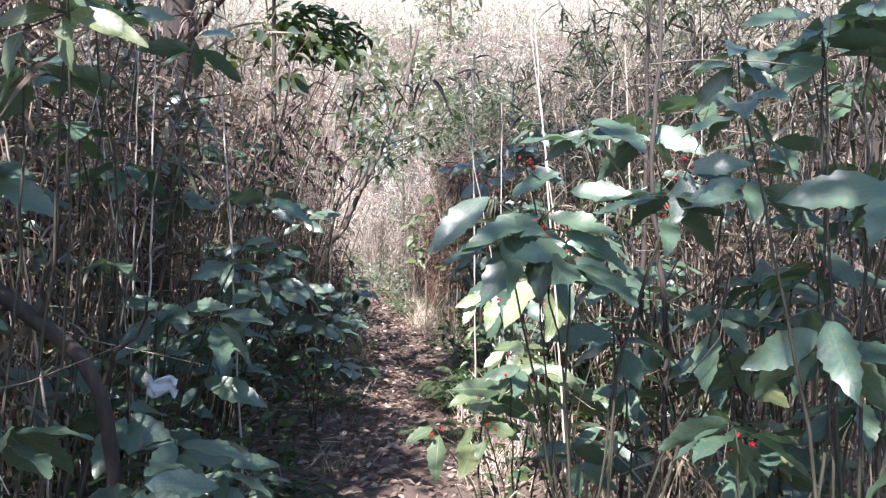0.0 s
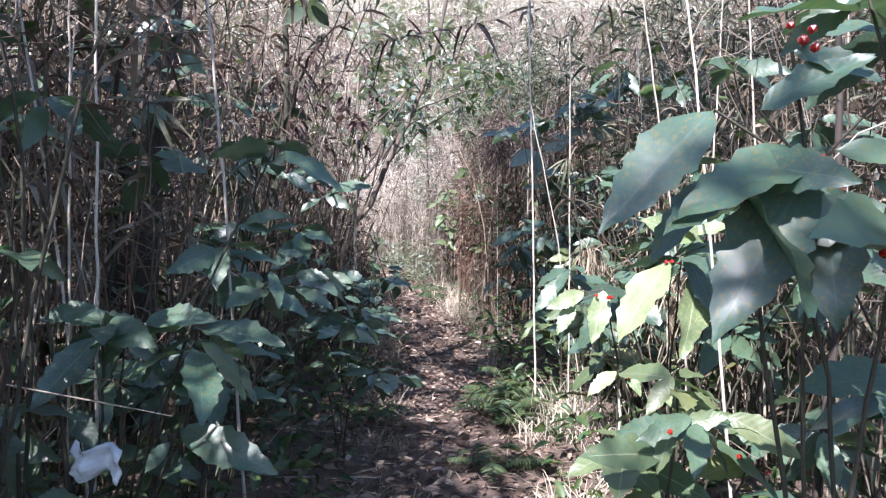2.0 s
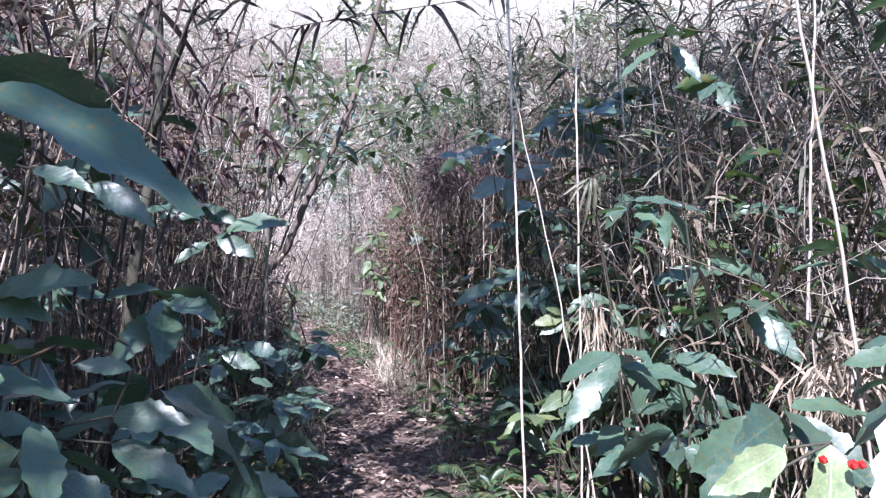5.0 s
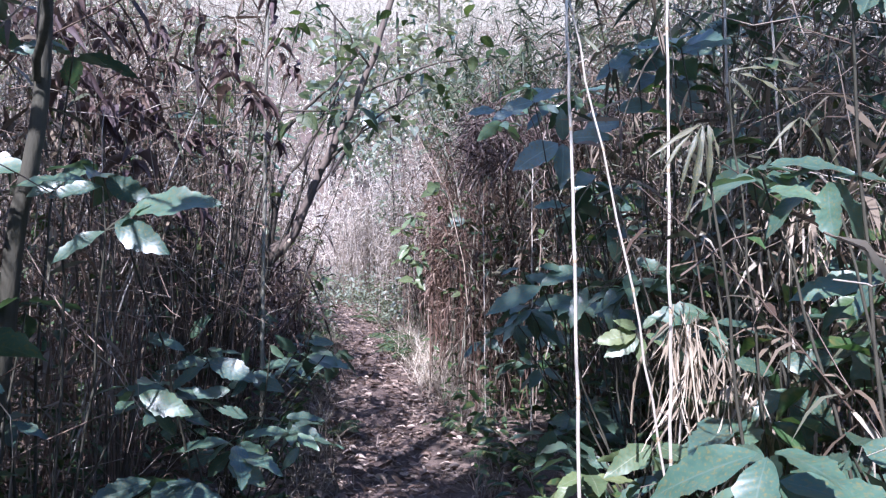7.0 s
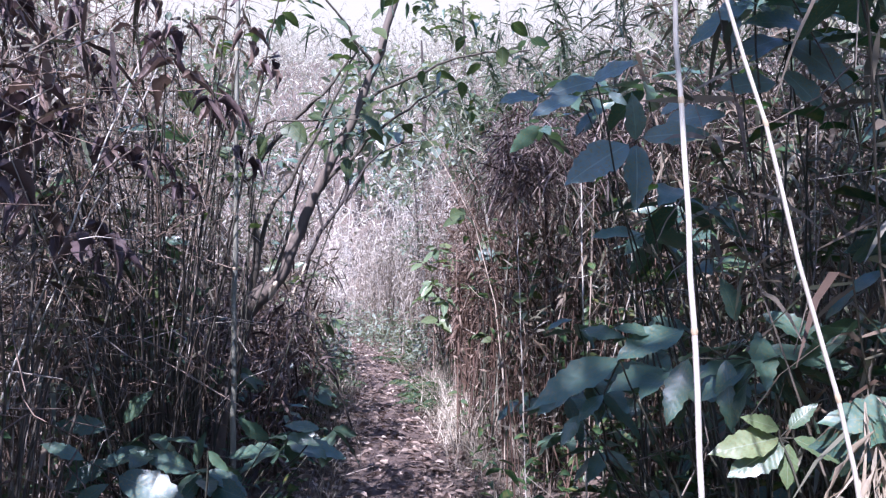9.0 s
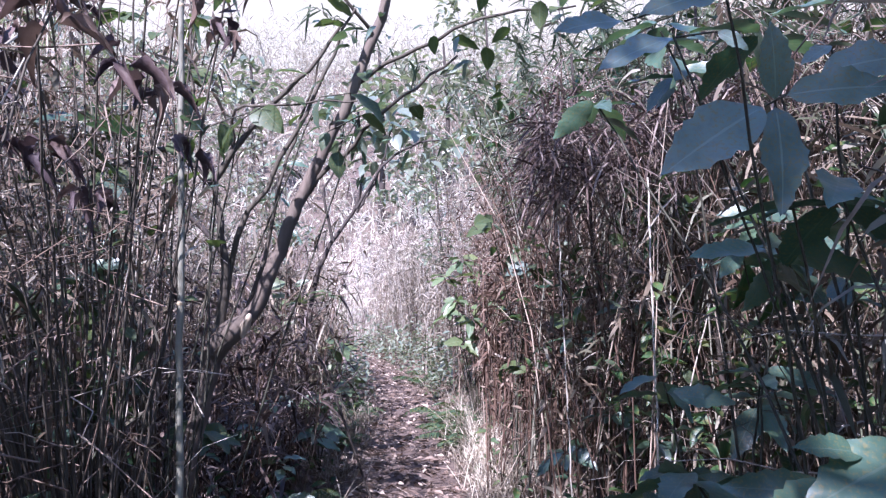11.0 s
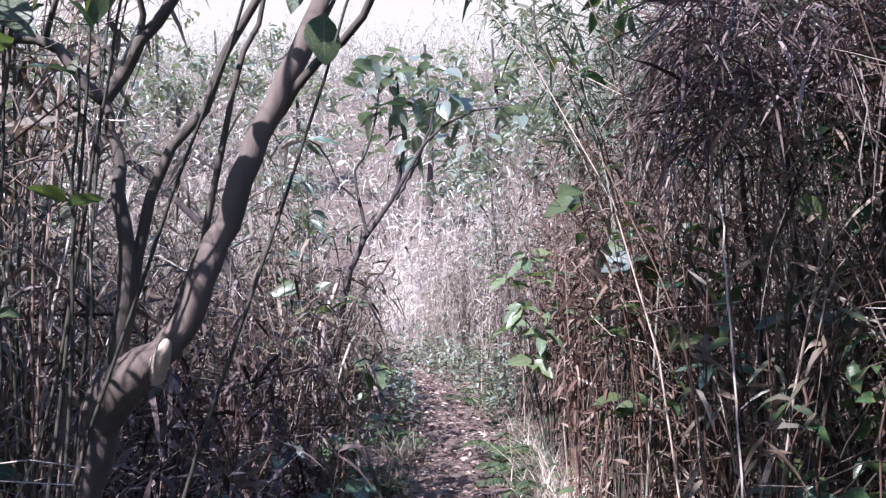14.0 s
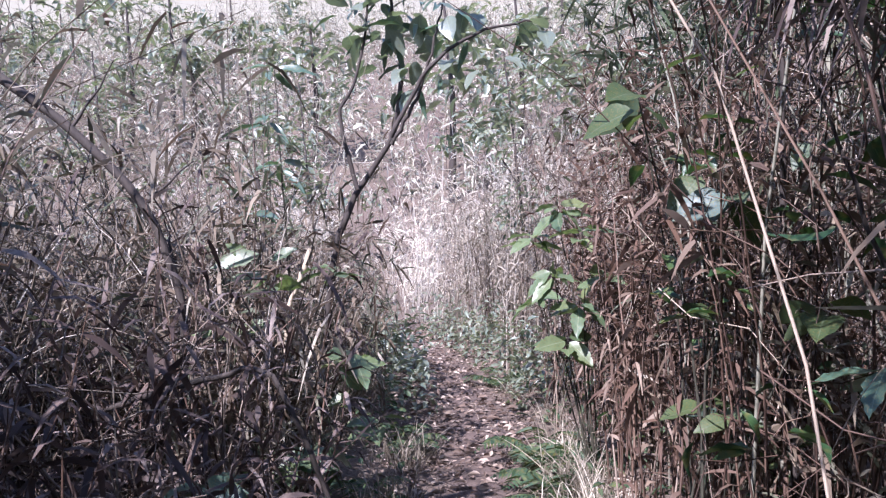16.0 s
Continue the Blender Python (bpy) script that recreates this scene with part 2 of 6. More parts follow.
# ---- mesh tools ----
def fill(name, verts, quads=None, tris=None, uv=None):
    """A mesh from arrays of corners and faces; uv: one pair a corner."""
    me = bpy.data.meshes.new(name)
    quads = np.zeros((0, 4), int) if quads is None else np.asarray(quads)
    tris = np.zeros((0, 3), int) if tris is None else np.asarray(tris)
    me.vertices.add(len(verts))
    me.vertices.foreach_set("co", np.asarray(verts, np.float32).ravel())
    loops = np.concatenate([quads.ravel(), tris.ravel()]).astype(np.int32)
    me.loops.add(len(loops))
    me.loops.foreach_set("vertex_index", loops)
    me.polygons.add(len(quads) + len(tris))
    starts = np.concatenate([np.arange(len(quads)) * 4, len(quads) * 4 + np.arange(len(tris)) * 3]).astype(np.int32)
    me.polygons.foreach_set("loop_start", starts)
    if uv is not None:
        lay = me.uv_layers.new(name="UVMap")
        lay.data.foreach_set("uv", np.asarray(uv, np.float32)[loops].ravel())
    me.polygons.foreach_set("use_smooth", np.ones(len(me.polygons), bool))
    me.update(calc_edges=True)
    me.validate()
    return me


def tubes(paths, radii, sides=3):
    """Tapered tubes along paths (n, k, 3) with radii (n, k): corners and quads."""
    paths, radii = np.asarray(paths, float), np.asarray(radii, float)
    n, k, _ = paths.shape
    tan = np.gradient(paths, axis=1)
    tan /= np.linalg.norm(tan, axis=2, keepdims=True) + 1e-9
    ref = np.where(np.abs(tan[:, :, 2:3]) > 0.8, np.array([1.0, 0, 0]), np.array([0, 0, 1.0]))
    ref = np.broadcast_to(ref[:, k // 2:k // 2 + 1], tan.shape)
    a = np.cross(tan, ref)
    a /= np.linalg.norm(a, axis=2, keepdims=True) + 1e-9
    b = np.cross(tan, a)
    ang = np.arange(sides) * 2 * np.pi / sides
    ring = a[:, :, None] * np.cos(ang)[:, None] + b[:, :, None] * np.sin(ang)[:, None]
    v = paths[:, :, None] + ring * radii[:, :, None, None]
    idx = np.arange(n * k * sides).reshape(n, k, sides)
    nx = np.roll(idx, -1, axis=2)
    q = np.stack([idx[:, :-1], nx[:, :-1], nx[:, 1:], idx[:, 1:]], -1).reshape(-1, 4)
    return v.reshape(-1, 3), q


def strips(base, way, length, width, droop, profile=(0.5, 1.0, 0.75, 0.05)):
    """Blades from base along way, sagging; corners, quads, uv."""
    n, k = len(base), len(profile)
    s = np.linspace(0, 1, k)
    mid = base[:, None] + way[:, None] * (length[:, None] * s)[:, :, None]
    mid[:, :, 2] -= (droop * length)[:, None] * s ** 2
    side = np.cross(way, RNG.normal(size=(n, 3)) * 0.5 + np.array([0, 0, 1.0]))
    side /= np.linalg.norm(side, axis=1, keepdims=True) + 1e-9
    w = (np.array(profile) * 0.5)[None] * width[:, None]
    v = np.stack([mid - side[:, None] * w[:, :, None], mid + side[:, None] * w[:, :, None]], 2)
    idx = np.arange(n * k * 2).reshape(n, k, 2)
    q = np.stack([idx[:, :-1, 0], idx[:, :-1, 1], idx[:, 1:, 1], idx[:, 1:, 0]], -1).reshape(-1, 4)
    uv = np.stack([np.broadcast_to([0.0, 1.0], (n, k, 2)), np.broadcast_to(s[None, :, None], (n, k, 2))], -1)
    return v.reshape(-1, 3), q, uv.reshape(-1, 2)


def unit(v):
    return v / (np.linalg.norm(v, axis=-1, keepdims=True) + 1e-9)


def leaf_shape(stations=13, width=0.4, teeth=0.10, fold=0.16, arch=0.16, tip=1.6, wave=0.02):
    """One leaf of length 1 along +y with a toothed edge, folded along its midrib and arched."""
    s = np.linspace(0, 1, stations)
    w = width * 0.5 * np.sin(np.pi * s ** 0.85) ** 0.8 * (1 - 0.25 * s ** tip)
    saw = np.where((np.arange(stations) % 2 == 0) & (s > 0.3), 1 + teeth, 1 - teeth * 0.6)
    w = np.maximum(w * saw, 0.006)
    z = 0.1 * s - arch * 2.4 * s ** 2
    wav = wave * np.sin(s * 15)
    mid = np.stack([0 * s, s, z], 1)
    left = np.stack([-w, s + 0.02 * saw, z + w * fold * 2 + wav], 1)
    right = np.stack([w, s + 0.02 * saw, z + w * fold * 2 - wav], 1)
    v = np.stack([left, mid, right], 1).reshape(-1, 3)
    idx = np.arange(stations * 3).reshape(-1, 3)
    q = np.concatenate([np.stack([idx[:-1, c], idx[:-1, c + 1], idx[1:, c + 1], idx[1:, c]], -1) for c in (0, 1)])
    uv = np.stack([np.broadcast_to([0.0, 0.5, 1.0], (stations, 3)), np.broadcast_to(s[:, None], (stations, 3))], -1).reshape(-1, 2)
    return v, q, uv


def strewn(shape, places, ways, sizes, rolls=None):
    """Many copies of one leaf shape joined into one set of corners, quads and uv."""
    v, q, uv = shape
    n = len(places)
    f = unit(ways)
    up = np.array([0, 0, 1.0]) + RNG.normal(size=(n, 3)) * (0.35 if rolls is None else rolls)
    r = unit(np.cross(f, up))
    u = np.cross(r, f)
    rot = np.stack([r, f, u], -1)
    out = np.einsum("nij,mj->nmi", rot, v) * np.asarray(sizes)[:, None, None] + places[:, None]
    qs = q[None] + (np.arange(n) * len(v))[:, None, None]
    return out.reshape(-1, 3), qs.reshape(-1, 4), np.tile(uv, (n, 1))


def join(*sets):
    vs, qs, us, k = [], [], [], 0
    for s in sets:
        vs.append(s[0])
        qs.append(s[1] + k)
        us.append(s[2] if len(s) > 2 else np.zeros((len(s[0]), 2)))
        k += len(s[0])
    return np.concatenate(vs), np.concatenate(qs), np.concatenate(us)


def solid(name, data, material, parent=None, label="", **tags):
    """Links a mesh, or corners and faces, as one object under its thing."""
    me = data if isinstance(data, bpy.types.Mesh) else fill(name, data[0], data[1], None, data[2] if len(data) > 2 else None)
    if material and not me.materials:
        me.materials.append(material)
    ob = new(name, me)
    if parent:
        ob.parent = parent
    if label or tags:
        tagged(ob, label, **tags)
    return ob


def thing(name, place, label, category, group=""):
    ob = new(name)
    ob.empty_display_size = 0.05
    ob.location = place
    return tagged(ob, label, category, group)


def limb(points, r0, r1, steps=14, wobble=0.0, power=1.0):
    """A bent limb through points, smoothed, as one path and its radii."""
    p = np.asarray(points, float)
    t = np.linspace(0, len(p) - 1, steps)
    q = np.stack([np.interp(t, range(len(p)), p[:, k]) for k in range(3)], 1)
    for _ in range(2):
        q[1:-1] = (q[:-2] + 2 * q[1:-1] + q[2:]) / 4
    if wobble:
        q[1:-1] += RNG.normal(size=(steps - 2, 3)) * wobble
    return q, r0 + (r1 - r0) * np.linspace(0, 1, steps) ** power


def tube_of(points, r0, r1, sides=7, steps=14, wobble=0.0, power=1.0):
    q, r = limb(points, r0, r1, steps, wobble, power)
    return tubes(q[None], r[None], sides)


# ---- ground ----
gx = np.concatenate([-np.geomspace(400, 6.2, 26), np.arange(-6, 6.01, 0.12), np.geomspace(6.2, 400, 26)])
gy = np.concatenate([-np.geomspace(300, 5.2, 20), np.arange(-5, 30, 0.14), np.geomspace(30.2, 600, 40)])
GX, GY = np.meshgrid(gx, gy)
gz = ground(GX, GY) + RNG.normal(size=GX.shape) * 0.008
gi = np.arange(GX.size).reshape(GX.shape)
gq = np.stack([gi[:-1, :-1], gi[:-1, 1:], gi[1:, 1:], gi[1:, :-1]], -1).reshape(-1, 4)
earth = solid("ground", (np.stack([GX, GY, gz], -1).reshape(-1, 3), gq), M_GROUND, None,
              "brown forest soil with a trodden leaf-strewn path", category="ground", kind="structure")
trod = earth.data.attributes.new("trodden", "FLOAT", "POINT")
trod.data.foreach_set("value", np.clip(1.6 - np.abs(GX - centre(GY)) / 0.28, 0, 1).astype(np.float32).ravel())


def spread(n, y0, y1, a, b):
    """n places between the offsets a and b from the path's middle."""
    y = RNG.uniform(y0, y1, n)
    x = centre(y) + RNG.uniform(a, b, n)
    return np.stack([x, y, ground(x, y)], 1)


# leaf litter and fallen straw on the path and beside it
LIT = leaf_shape(5, 0.42, 0.0, 0.3, 0.1)
n = 15000
p = spread(n, -1, 23, -0.75, 0.75)
p[10000:] = spread(n - 10000, 0.5, 12, -2.2, 2.2)
p[:, 2] += 0.006 + RNG.uniform(0, 0.02, n)
w = unit(np.stack([RNG.normal(size=n), RNG.normal(size=n), RNG.normal(size=n) * 0.15], 1))
n2 = 8500
p2 = spread(n2, -1, 23, -0.8, 0.8)
p2[5000:] = spread(n2 - 5000, 0.5, 12, -2.2, 2.2)
p2[:, 2] += 0.012
w2 = unit(np.stack([RNG.normal(size=n2), RNG.normal(size=n2), RNG.normal(size=n2) * 0.08], 1))
solid("leaf_litter", join(strewn(LIT, p, w, RNG.uniform(0.03, 0.085, n), 0.6),
      strips(p2, w2, RNG.uniform(0.05, 0.25, n2), RNG.uniform(0.003, 0.008, n2), np.zeros(n2))), M_LITTER, None,
      "fallen brown leaves and straw strewn over the path", category="leaf litter", kind="stuff")


# ---- thickets ----
def culms(places, height, spread_h, radius, lean, bend):
    """Stalks growing from places: their paths and radii."""
    n = len(places)
    h = np.maximum(0.5, RNG.normal(height, spread_h, n))
    s = np.linspace(0, 1, 6)
    az = RNG.uniform(0, 2 * np.pi, n)
    tilt = np.minimum(np.abs(RNG.normal(0, lean, n)), 0.85)
    d = np.stack([np.cos(az) * tilt, np.sin(az) * tilt, np.ones(n)], 1)
    d = unit(d)
    path = places[:, None] + d[:, None] * (h[:, None] * s)[:, :, None]
    az2 = RNG.uniform(0, 2 * np.pi, n)
    b = np.abs(RNG.normal(0, bend, n)) * h
    path[:, :, 0] += (np.cos(az2) * b)[:, None] * s ** 2.5
    path[:, :, 1] += (np.sin(az2) * b)[:, None] * s ** 2.5
    path[:, :, 2] -= (b * 0.35)[:, None] * s ** 3
    path[:, 1:-1, :2] += RNG.normal(size=(n, 4, 2)) * 0.008
    rad = RNG.uniform(0.7, 1.35, n)[:, None] * radius * (1 - 0.72 * s)[None]
    path[:, 0, 2] -= 0.03
    return path, rad


def blades_on(path, count, low, length, width, droop=0.5, flat=0.6):
    """Narrow leaves growing off the upper parts of stalks."""
    n, k, _ = path.shape
    i = RNG.integers(0, n, count)
    s = low + (1 - low) * RNG.uniform(0, 1, count) ** 0.8
    f = s * (k - 1)
    j = np.minimum(f.astype(int), k - 2)
    base = path[i, j] + (path[i, j + 1] - path[i, j]) * (f - j)[:, None]
    az = RNG.uniform(0, 2 * np.pi, count)
    w = unit(np.stack([np.cos(az), np.sin(az), RNG.normal(0.25, flat, count)], 1))
    return strips(base, w, length * RNG.uniform(0.5, 1.4, count), width * RNG.uniform(0.6, 1.4, count), droop * RNG.uniform(0, 1.5, count), (0.5, 1.0, 0.75, 0.05) if length < 0.4 else (0.7, 1.0, 0.05))


def clear_of_path(path, gap=0.42):
    """Which stalks keep out of the walked way."""
    off = np.abs(path[:, :, 0] - centre(path[:, :, 1]))
    return ~((off < gap) & (path[:, :, 2] < 3.2)).any(axis=1)


def thicket(places, label, culm_mat, blade_mat, height=2.3, spread_h=0.5, radius=0.006, lean=0.09, bend=0.12, blades=8, low=0.35, length=0.14, width=0.013, droop=0.5):
    path, rad = culms(places, height, spread_h, radius, lean, bend)
    ok = clear_of_path(path)
    path, rad = path[ok], rad[ok]
    stuff = solid("bamboo_thicket", tubes(path, rad), culm_mat, None, label, category="bamboo thicket", kind="stuff")
    solid("foliage", blades_on(path, int(len(places) * blades), low, length, width, droop), blade_mat, stuff)
    return stuff


def zone(n, y0, y1, a, b, per=6, loose=0.11):
    """Stalks standing in clumps, with gaps between them."""
    c = spread(max(2, n // per), y0, y1, a, b)
    i = RNG.integers(0, len(c), n)
    x = c[i, 0] + RNG.normal(0, loose, n)
    y = c[i, 1] + RNG.normal(0, loose, n)
    keep = np.abs(x - centre(y)) > min(abs(a), abs(b)) - 0.12
    x, y = x[keep], y[keep]
    return np.stack([x, y, ground(x, y)], 1)


# the left side
thicket(zone(300, -2, 5.5, -2.2, -1.15), "dim thicket of thin withered bamboo stalks beside the path", M_DARK, M_BLADE, 2.4, 0.6, 0.0055, 0.16, 0.22, 28, 0.2, 0.16, 0.016, 0.7)
thicket(zone(300, -2, 5.5, -5, -2.2), "withered bamboo stalks standing deep beside the path", M_CULM, M_BLADE, 3.4, 0.7, 0.007, 0.12, 0.16, 16, 0.2, 0.17, 0.017, 0.7)
# Red-brown M_DARK imitates warm light bounced off the brown leaves here.
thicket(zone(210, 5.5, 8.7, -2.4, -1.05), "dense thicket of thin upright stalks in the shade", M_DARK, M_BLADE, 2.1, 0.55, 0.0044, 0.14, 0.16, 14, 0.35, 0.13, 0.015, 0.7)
# Dark M_MAT blades put the shade of this low tangle into colour.
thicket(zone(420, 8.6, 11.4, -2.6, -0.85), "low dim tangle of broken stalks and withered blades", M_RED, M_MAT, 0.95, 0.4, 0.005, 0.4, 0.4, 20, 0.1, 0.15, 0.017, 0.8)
thicket(zone(260, 8.8, 12, -4.2, -2.3), "tan withered bamboo behind the low tangle", M_CULM, M_STRAW, 2.0, 0.6, 0.006, 0.25, 0.3, 24, 0.15, 0.18, 0.019, 0.8)
thicket(zone(420, 5.5, 12, -5.8, -2.5), "tall grey-brown bamboo stalks behind the dark thicket", M_CULM, M_STRAW, 3.3, 0.7, 0.007, 0.14, 0.2, 18, 0.2, 0.17, 0.017, 0.7)
thicket(zone(60, 8.5, 9.3, -2.3, -1.15, 5, 0.1), "slim upright stems with sparse withered leaves behind the bent tree", M_DARK, M_BLADE, 2.9, 0.4, 0.006, 0.1, 0.16, 18, 0.4, 0.15, 0.018, 0.7)
thicket(zone(620, 11, 17, -2.8, -0.85), "tangle of tan withered bamboo grass", M_CULM, M_BLADE, 1.5, 0.55, 0.0055, 0.3, 0.35, 22, 0.15, 0.17, 0.018, 0.8)
thicket(zone(620, 10, 24, -6.5, -2.5), "sunlit tan bamboo grass on the slope", M_CULM, M_STRAW, 2.5, 0.9, 0.007, 0.32, 0.4, 20, 0.2, 0.19, 0.019, 0.8)
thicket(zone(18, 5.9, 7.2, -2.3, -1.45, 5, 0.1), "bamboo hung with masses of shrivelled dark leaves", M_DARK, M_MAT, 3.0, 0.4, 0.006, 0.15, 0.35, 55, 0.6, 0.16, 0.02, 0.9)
# Dark leaf mass added where only dense shade stands behind the stalks.
thicket(zone(60, 3.6, 5.6, -2.9, -1.75, 5, 0.1), "dark brown bamboo leaves added to fill a patch of deep shade", M_DARK, M_MAT, 2.7, 0.4, 0.006, 0.15, 0.35, 90, 0.1, 0.18, 0.02, 0.9)
# the right side
thicket(zone(260, 4.5, 12.5, 1.9, 3.8), "tall brown bamboo with hanging withered leaves on the bank", M_CULM, M_BLADE, 3.2, 0.4, 0.006, 0.16, 0.3, 46, 0.35, 0.17, 0.017, 0.8)
thicket(zone(90, 4.5, 12.0, 1.7, 3.4, 5, 0.12), "living bamboo with narrow green leaves on the bank", M_OLD, M_GREENBLADE, 3.2, 0.4, 0.006, 0.14, 0.3, 50, 0.45, 0.18, 0.018, 0.7)
thicket(zone(260, -2, 5, 1.35, 2.5), "thin withered stalks standing behind the broad-leaved shrubs", M_CULM, M_BLADE, 2.1, 0.6, 0.006, 0.16, 0.2, 14, 0.2, 0.16, 0.016, 0.7)
thicket(zone(420, -2, 9, 2.3, 5.2), "bleached bamboo stalks on the bank", M_CULM, M_BLADE, 3.3, 0.7, 0.008, 0.16, 0.2, 15, 0.2, 0.17, 0.017, 0.7)
thicket(zone(230, 4.6, 9.4, 1.15, 2.4), "brown stalks and drooping withered blades on the bank", M_CULM, M_BLADE, 2.1, 0.5, 0.0055, 0.2, 0.3, 24, 0.15, 0.17, 0.016, 0.9)
thicket(zone(520, 10.4, 14.6, 0.55, 1.7, 9, 0.08), "dense russet thicket of thin upright stalks", M_RED, M_REDBLADE, 1.95, 0.5, 0.0042, 0.2, 0.32, 30, 0.25, 0.1, 0.015, 0.7)
thicket(zone(420, 8.9, 12.6, 0.75, 2.8, 9, 0.1), "brown thicket of thin stalks in deep shade", M_RED, M_BLADE, 2.0, 0.5, 0.0042, 0.22, 0.32, 30, 0.15, 0.11, 0.016, 0.7)
thicket(zone(50, 8.4, 12.5, 1.2, 2.4, 5, 0.1), "living bamboo with narrow green leaves arching over the thicket", M_OLD, M_GREENBLADE, 3.1, 0.3, 0.006, 0.1, 0.16, 45, 0.62, 0.17, 0.017, 0.7)
thicket(zone(50, 4.6, 6.8, -2.0, -1.3, 5, 0.1), "bamboo with masses of brown withered leaves", M_CULM, M_BLADE, 2.9, 0.4, 0.006, 0.15, 0.4, 24, 0.4, 0.17, 0.017, 0.7)
thicket(zone(64, 9.8, 12.8, 0.65, 1.9, 5, 0.12), "living bamboo with drooping green leaves above the russet thicket", M_OLD, M_GREENBLADE, 3.5, 0.3, 0.006, 0.12, 0.3, 60, 0.6, 0.16, 0.016, 0.6)
thicket(zone(420, 9, 16, 2.2, 5.5), "dim brown bamboo behind the russet thicket", M_RED, M_BLADE, 3.3, 0.6, 0.007, 0.14, 0.2, 14, 0.2, 0.17, 0.017, 0.7)
# The next three use paler blades: sunlight put into their colour.
thicket(zone(600, 14.6, 21, 0.6, 3.2), "sunlit tan thicket where the path bends", M_CULM, M_STRAW, 2.1, 0.5, 0.006, 0.18, 0.22, 14, 0.2, 0.16, 0.016, 0.7)
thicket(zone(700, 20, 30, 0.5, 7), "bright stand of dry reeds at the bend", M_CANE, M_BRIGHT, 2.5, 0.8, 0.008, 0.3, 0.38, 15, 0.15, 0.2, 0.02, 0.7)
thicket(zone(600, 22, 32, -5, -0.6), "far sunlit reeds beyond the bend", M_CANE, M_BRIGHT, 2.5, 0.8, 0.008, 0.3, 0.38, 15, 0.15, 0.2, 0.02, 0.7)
thicket(zone(290, -4, 26, -9.5, -5.6, 8, 0.2), "outlying tan bamboo grass away from the path", M_CULM, M_STRAW, 2.8, 0.7, 0.008, 0.15, 0.2, 14, 0.2, 0.2, 0.022, 0.7)
thicket(zone(290, -4, 26, 5.2, 9.5, 8, 0.2), "outlying tan bamboo grass away from the path", M_CULM, M_STRAW, 2.8, 0.7, 0.008, 0.15, 0.2, 14, 0.2, 0.2, 0.022, 0.7)
thicket(zone(260, -6, -2.2, -5, 5, 8, 0.2), "withered bamboo closing the way behind", M_CULM, M_BLADE, 2.6, 0.6, 0.007, 0.15, 0.2, 14, 0.2, 0.18, 0.018, 0.7)


def twigs(n, y0, y1, a, b, high, mat, label):
    """Short dead twigs lying every way through the growth."""
    p_ = spread(n, y0, y1, a, b)
    p_[:, 2] += RNG.uniform(0.05, high, n)
    w_ = unit(RNG.normal(size=(n, 3)) * np.array([1, 0.8, 0.7]))
    s_ = np.linspace(-0.5, 0.5, 4)
    path_ = p_[:, None] + w_[:, None] * (RNG.uniform(0.15, 0.6, n)[:, None] * s_)[:, :, None]
    path_[:, 1:3] += RNG.normal(size=(n, 2, 3)) * 0.018
    ok = clear_of_path(path_, 0.45)
    rad_ = RNG.uniform(0.0012, 0.0032, n)[:, None] * np.array([1.0, 0.85, 0.7, 0.4])
    solid("dead_twigs", tubes(path_[ok], rad_[ok]), mat, None, label, category="dead twigs", kind="stuff")


twigs(1100, 1, 8.7, -2.4, -0.8, 2.4, M_DARK, "dark dead twigs tangled through the dim thicket")
twigs(1200, 6.0, 8.4, -2.1, -0.75, 2.9, M_DARK, "dead twigs tangled among the shrivelled leaves")
twigs(1600, 8.6, 17, -3.2, -0.85, 1.5, M_CULM, "dead twigs tangled through the tan growth")
twigs(1300, 1, 9.4, 0.8, 2.6, 2.4, M_CULM, "dead twigs tangled through the bank")
twigs(2600, 12, 21, -5.5, -1.0, 3.2, M_CULM, "dead twigs tangled through the sunlit slope")
twigs(1300, 14.5, 22, 0.5, 3.5, 3.2, M_CULM, "dead twigs tangled through the growth at the bend")
twigs(2200, 9.4, 15, 0.55, 2.2, 2.2, M_RED, "russet twigs tangled through the upright stalks")

# ---- glowing sky stand-in, far slope and crowns ----
# Emissive cream sheet added in place of the overexposed sky.
M_SKY_GLOW, nt_, bs_, out_ = nodes_of("glowing sky stand-in")
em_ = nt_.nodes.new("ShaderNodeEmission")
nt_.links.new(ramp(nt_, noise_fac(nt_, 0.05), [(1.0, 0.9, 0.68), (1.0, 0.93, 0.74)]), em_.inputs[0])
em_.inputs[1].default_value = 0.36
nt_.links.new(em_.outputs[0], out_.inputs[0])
ang_ = np.linspace(radians(35), radians(150), 40)
hz_ = np.linspace(-2, 75, 12)
HA, HZ = np.meshgrid(ang_, hz_)
hi_ = np.arange(HA.size).reshape(HA.shape)
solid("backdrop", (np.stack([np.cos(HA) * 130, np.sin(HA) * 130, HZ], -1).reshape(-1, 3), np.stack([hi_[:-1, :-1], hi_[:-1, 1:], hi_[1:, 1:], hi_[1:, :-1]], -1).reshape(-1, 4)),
      M_SKY_GLOW, None, "glowing cream sheet standing in for the bright sky beyond the far slope", category="backdrop", kind="structure")
n = 4200
y = 31 + 64 * RNG.uniform(0, 1, n) ** 0.8
x = RNG.uniform(-0.85, 0.5, n) * y
path, rad = culms(np.stack([x, y, ground(x, y)], 1), 4.6, 1.5, 0.02, 0.34, 0.4)
hill = solid("bamboo_grove", tubes(path, rad), M_CULM, None, "pale sunlit bamboo covering the far slope", category="bamboo grove", kind="stuff")
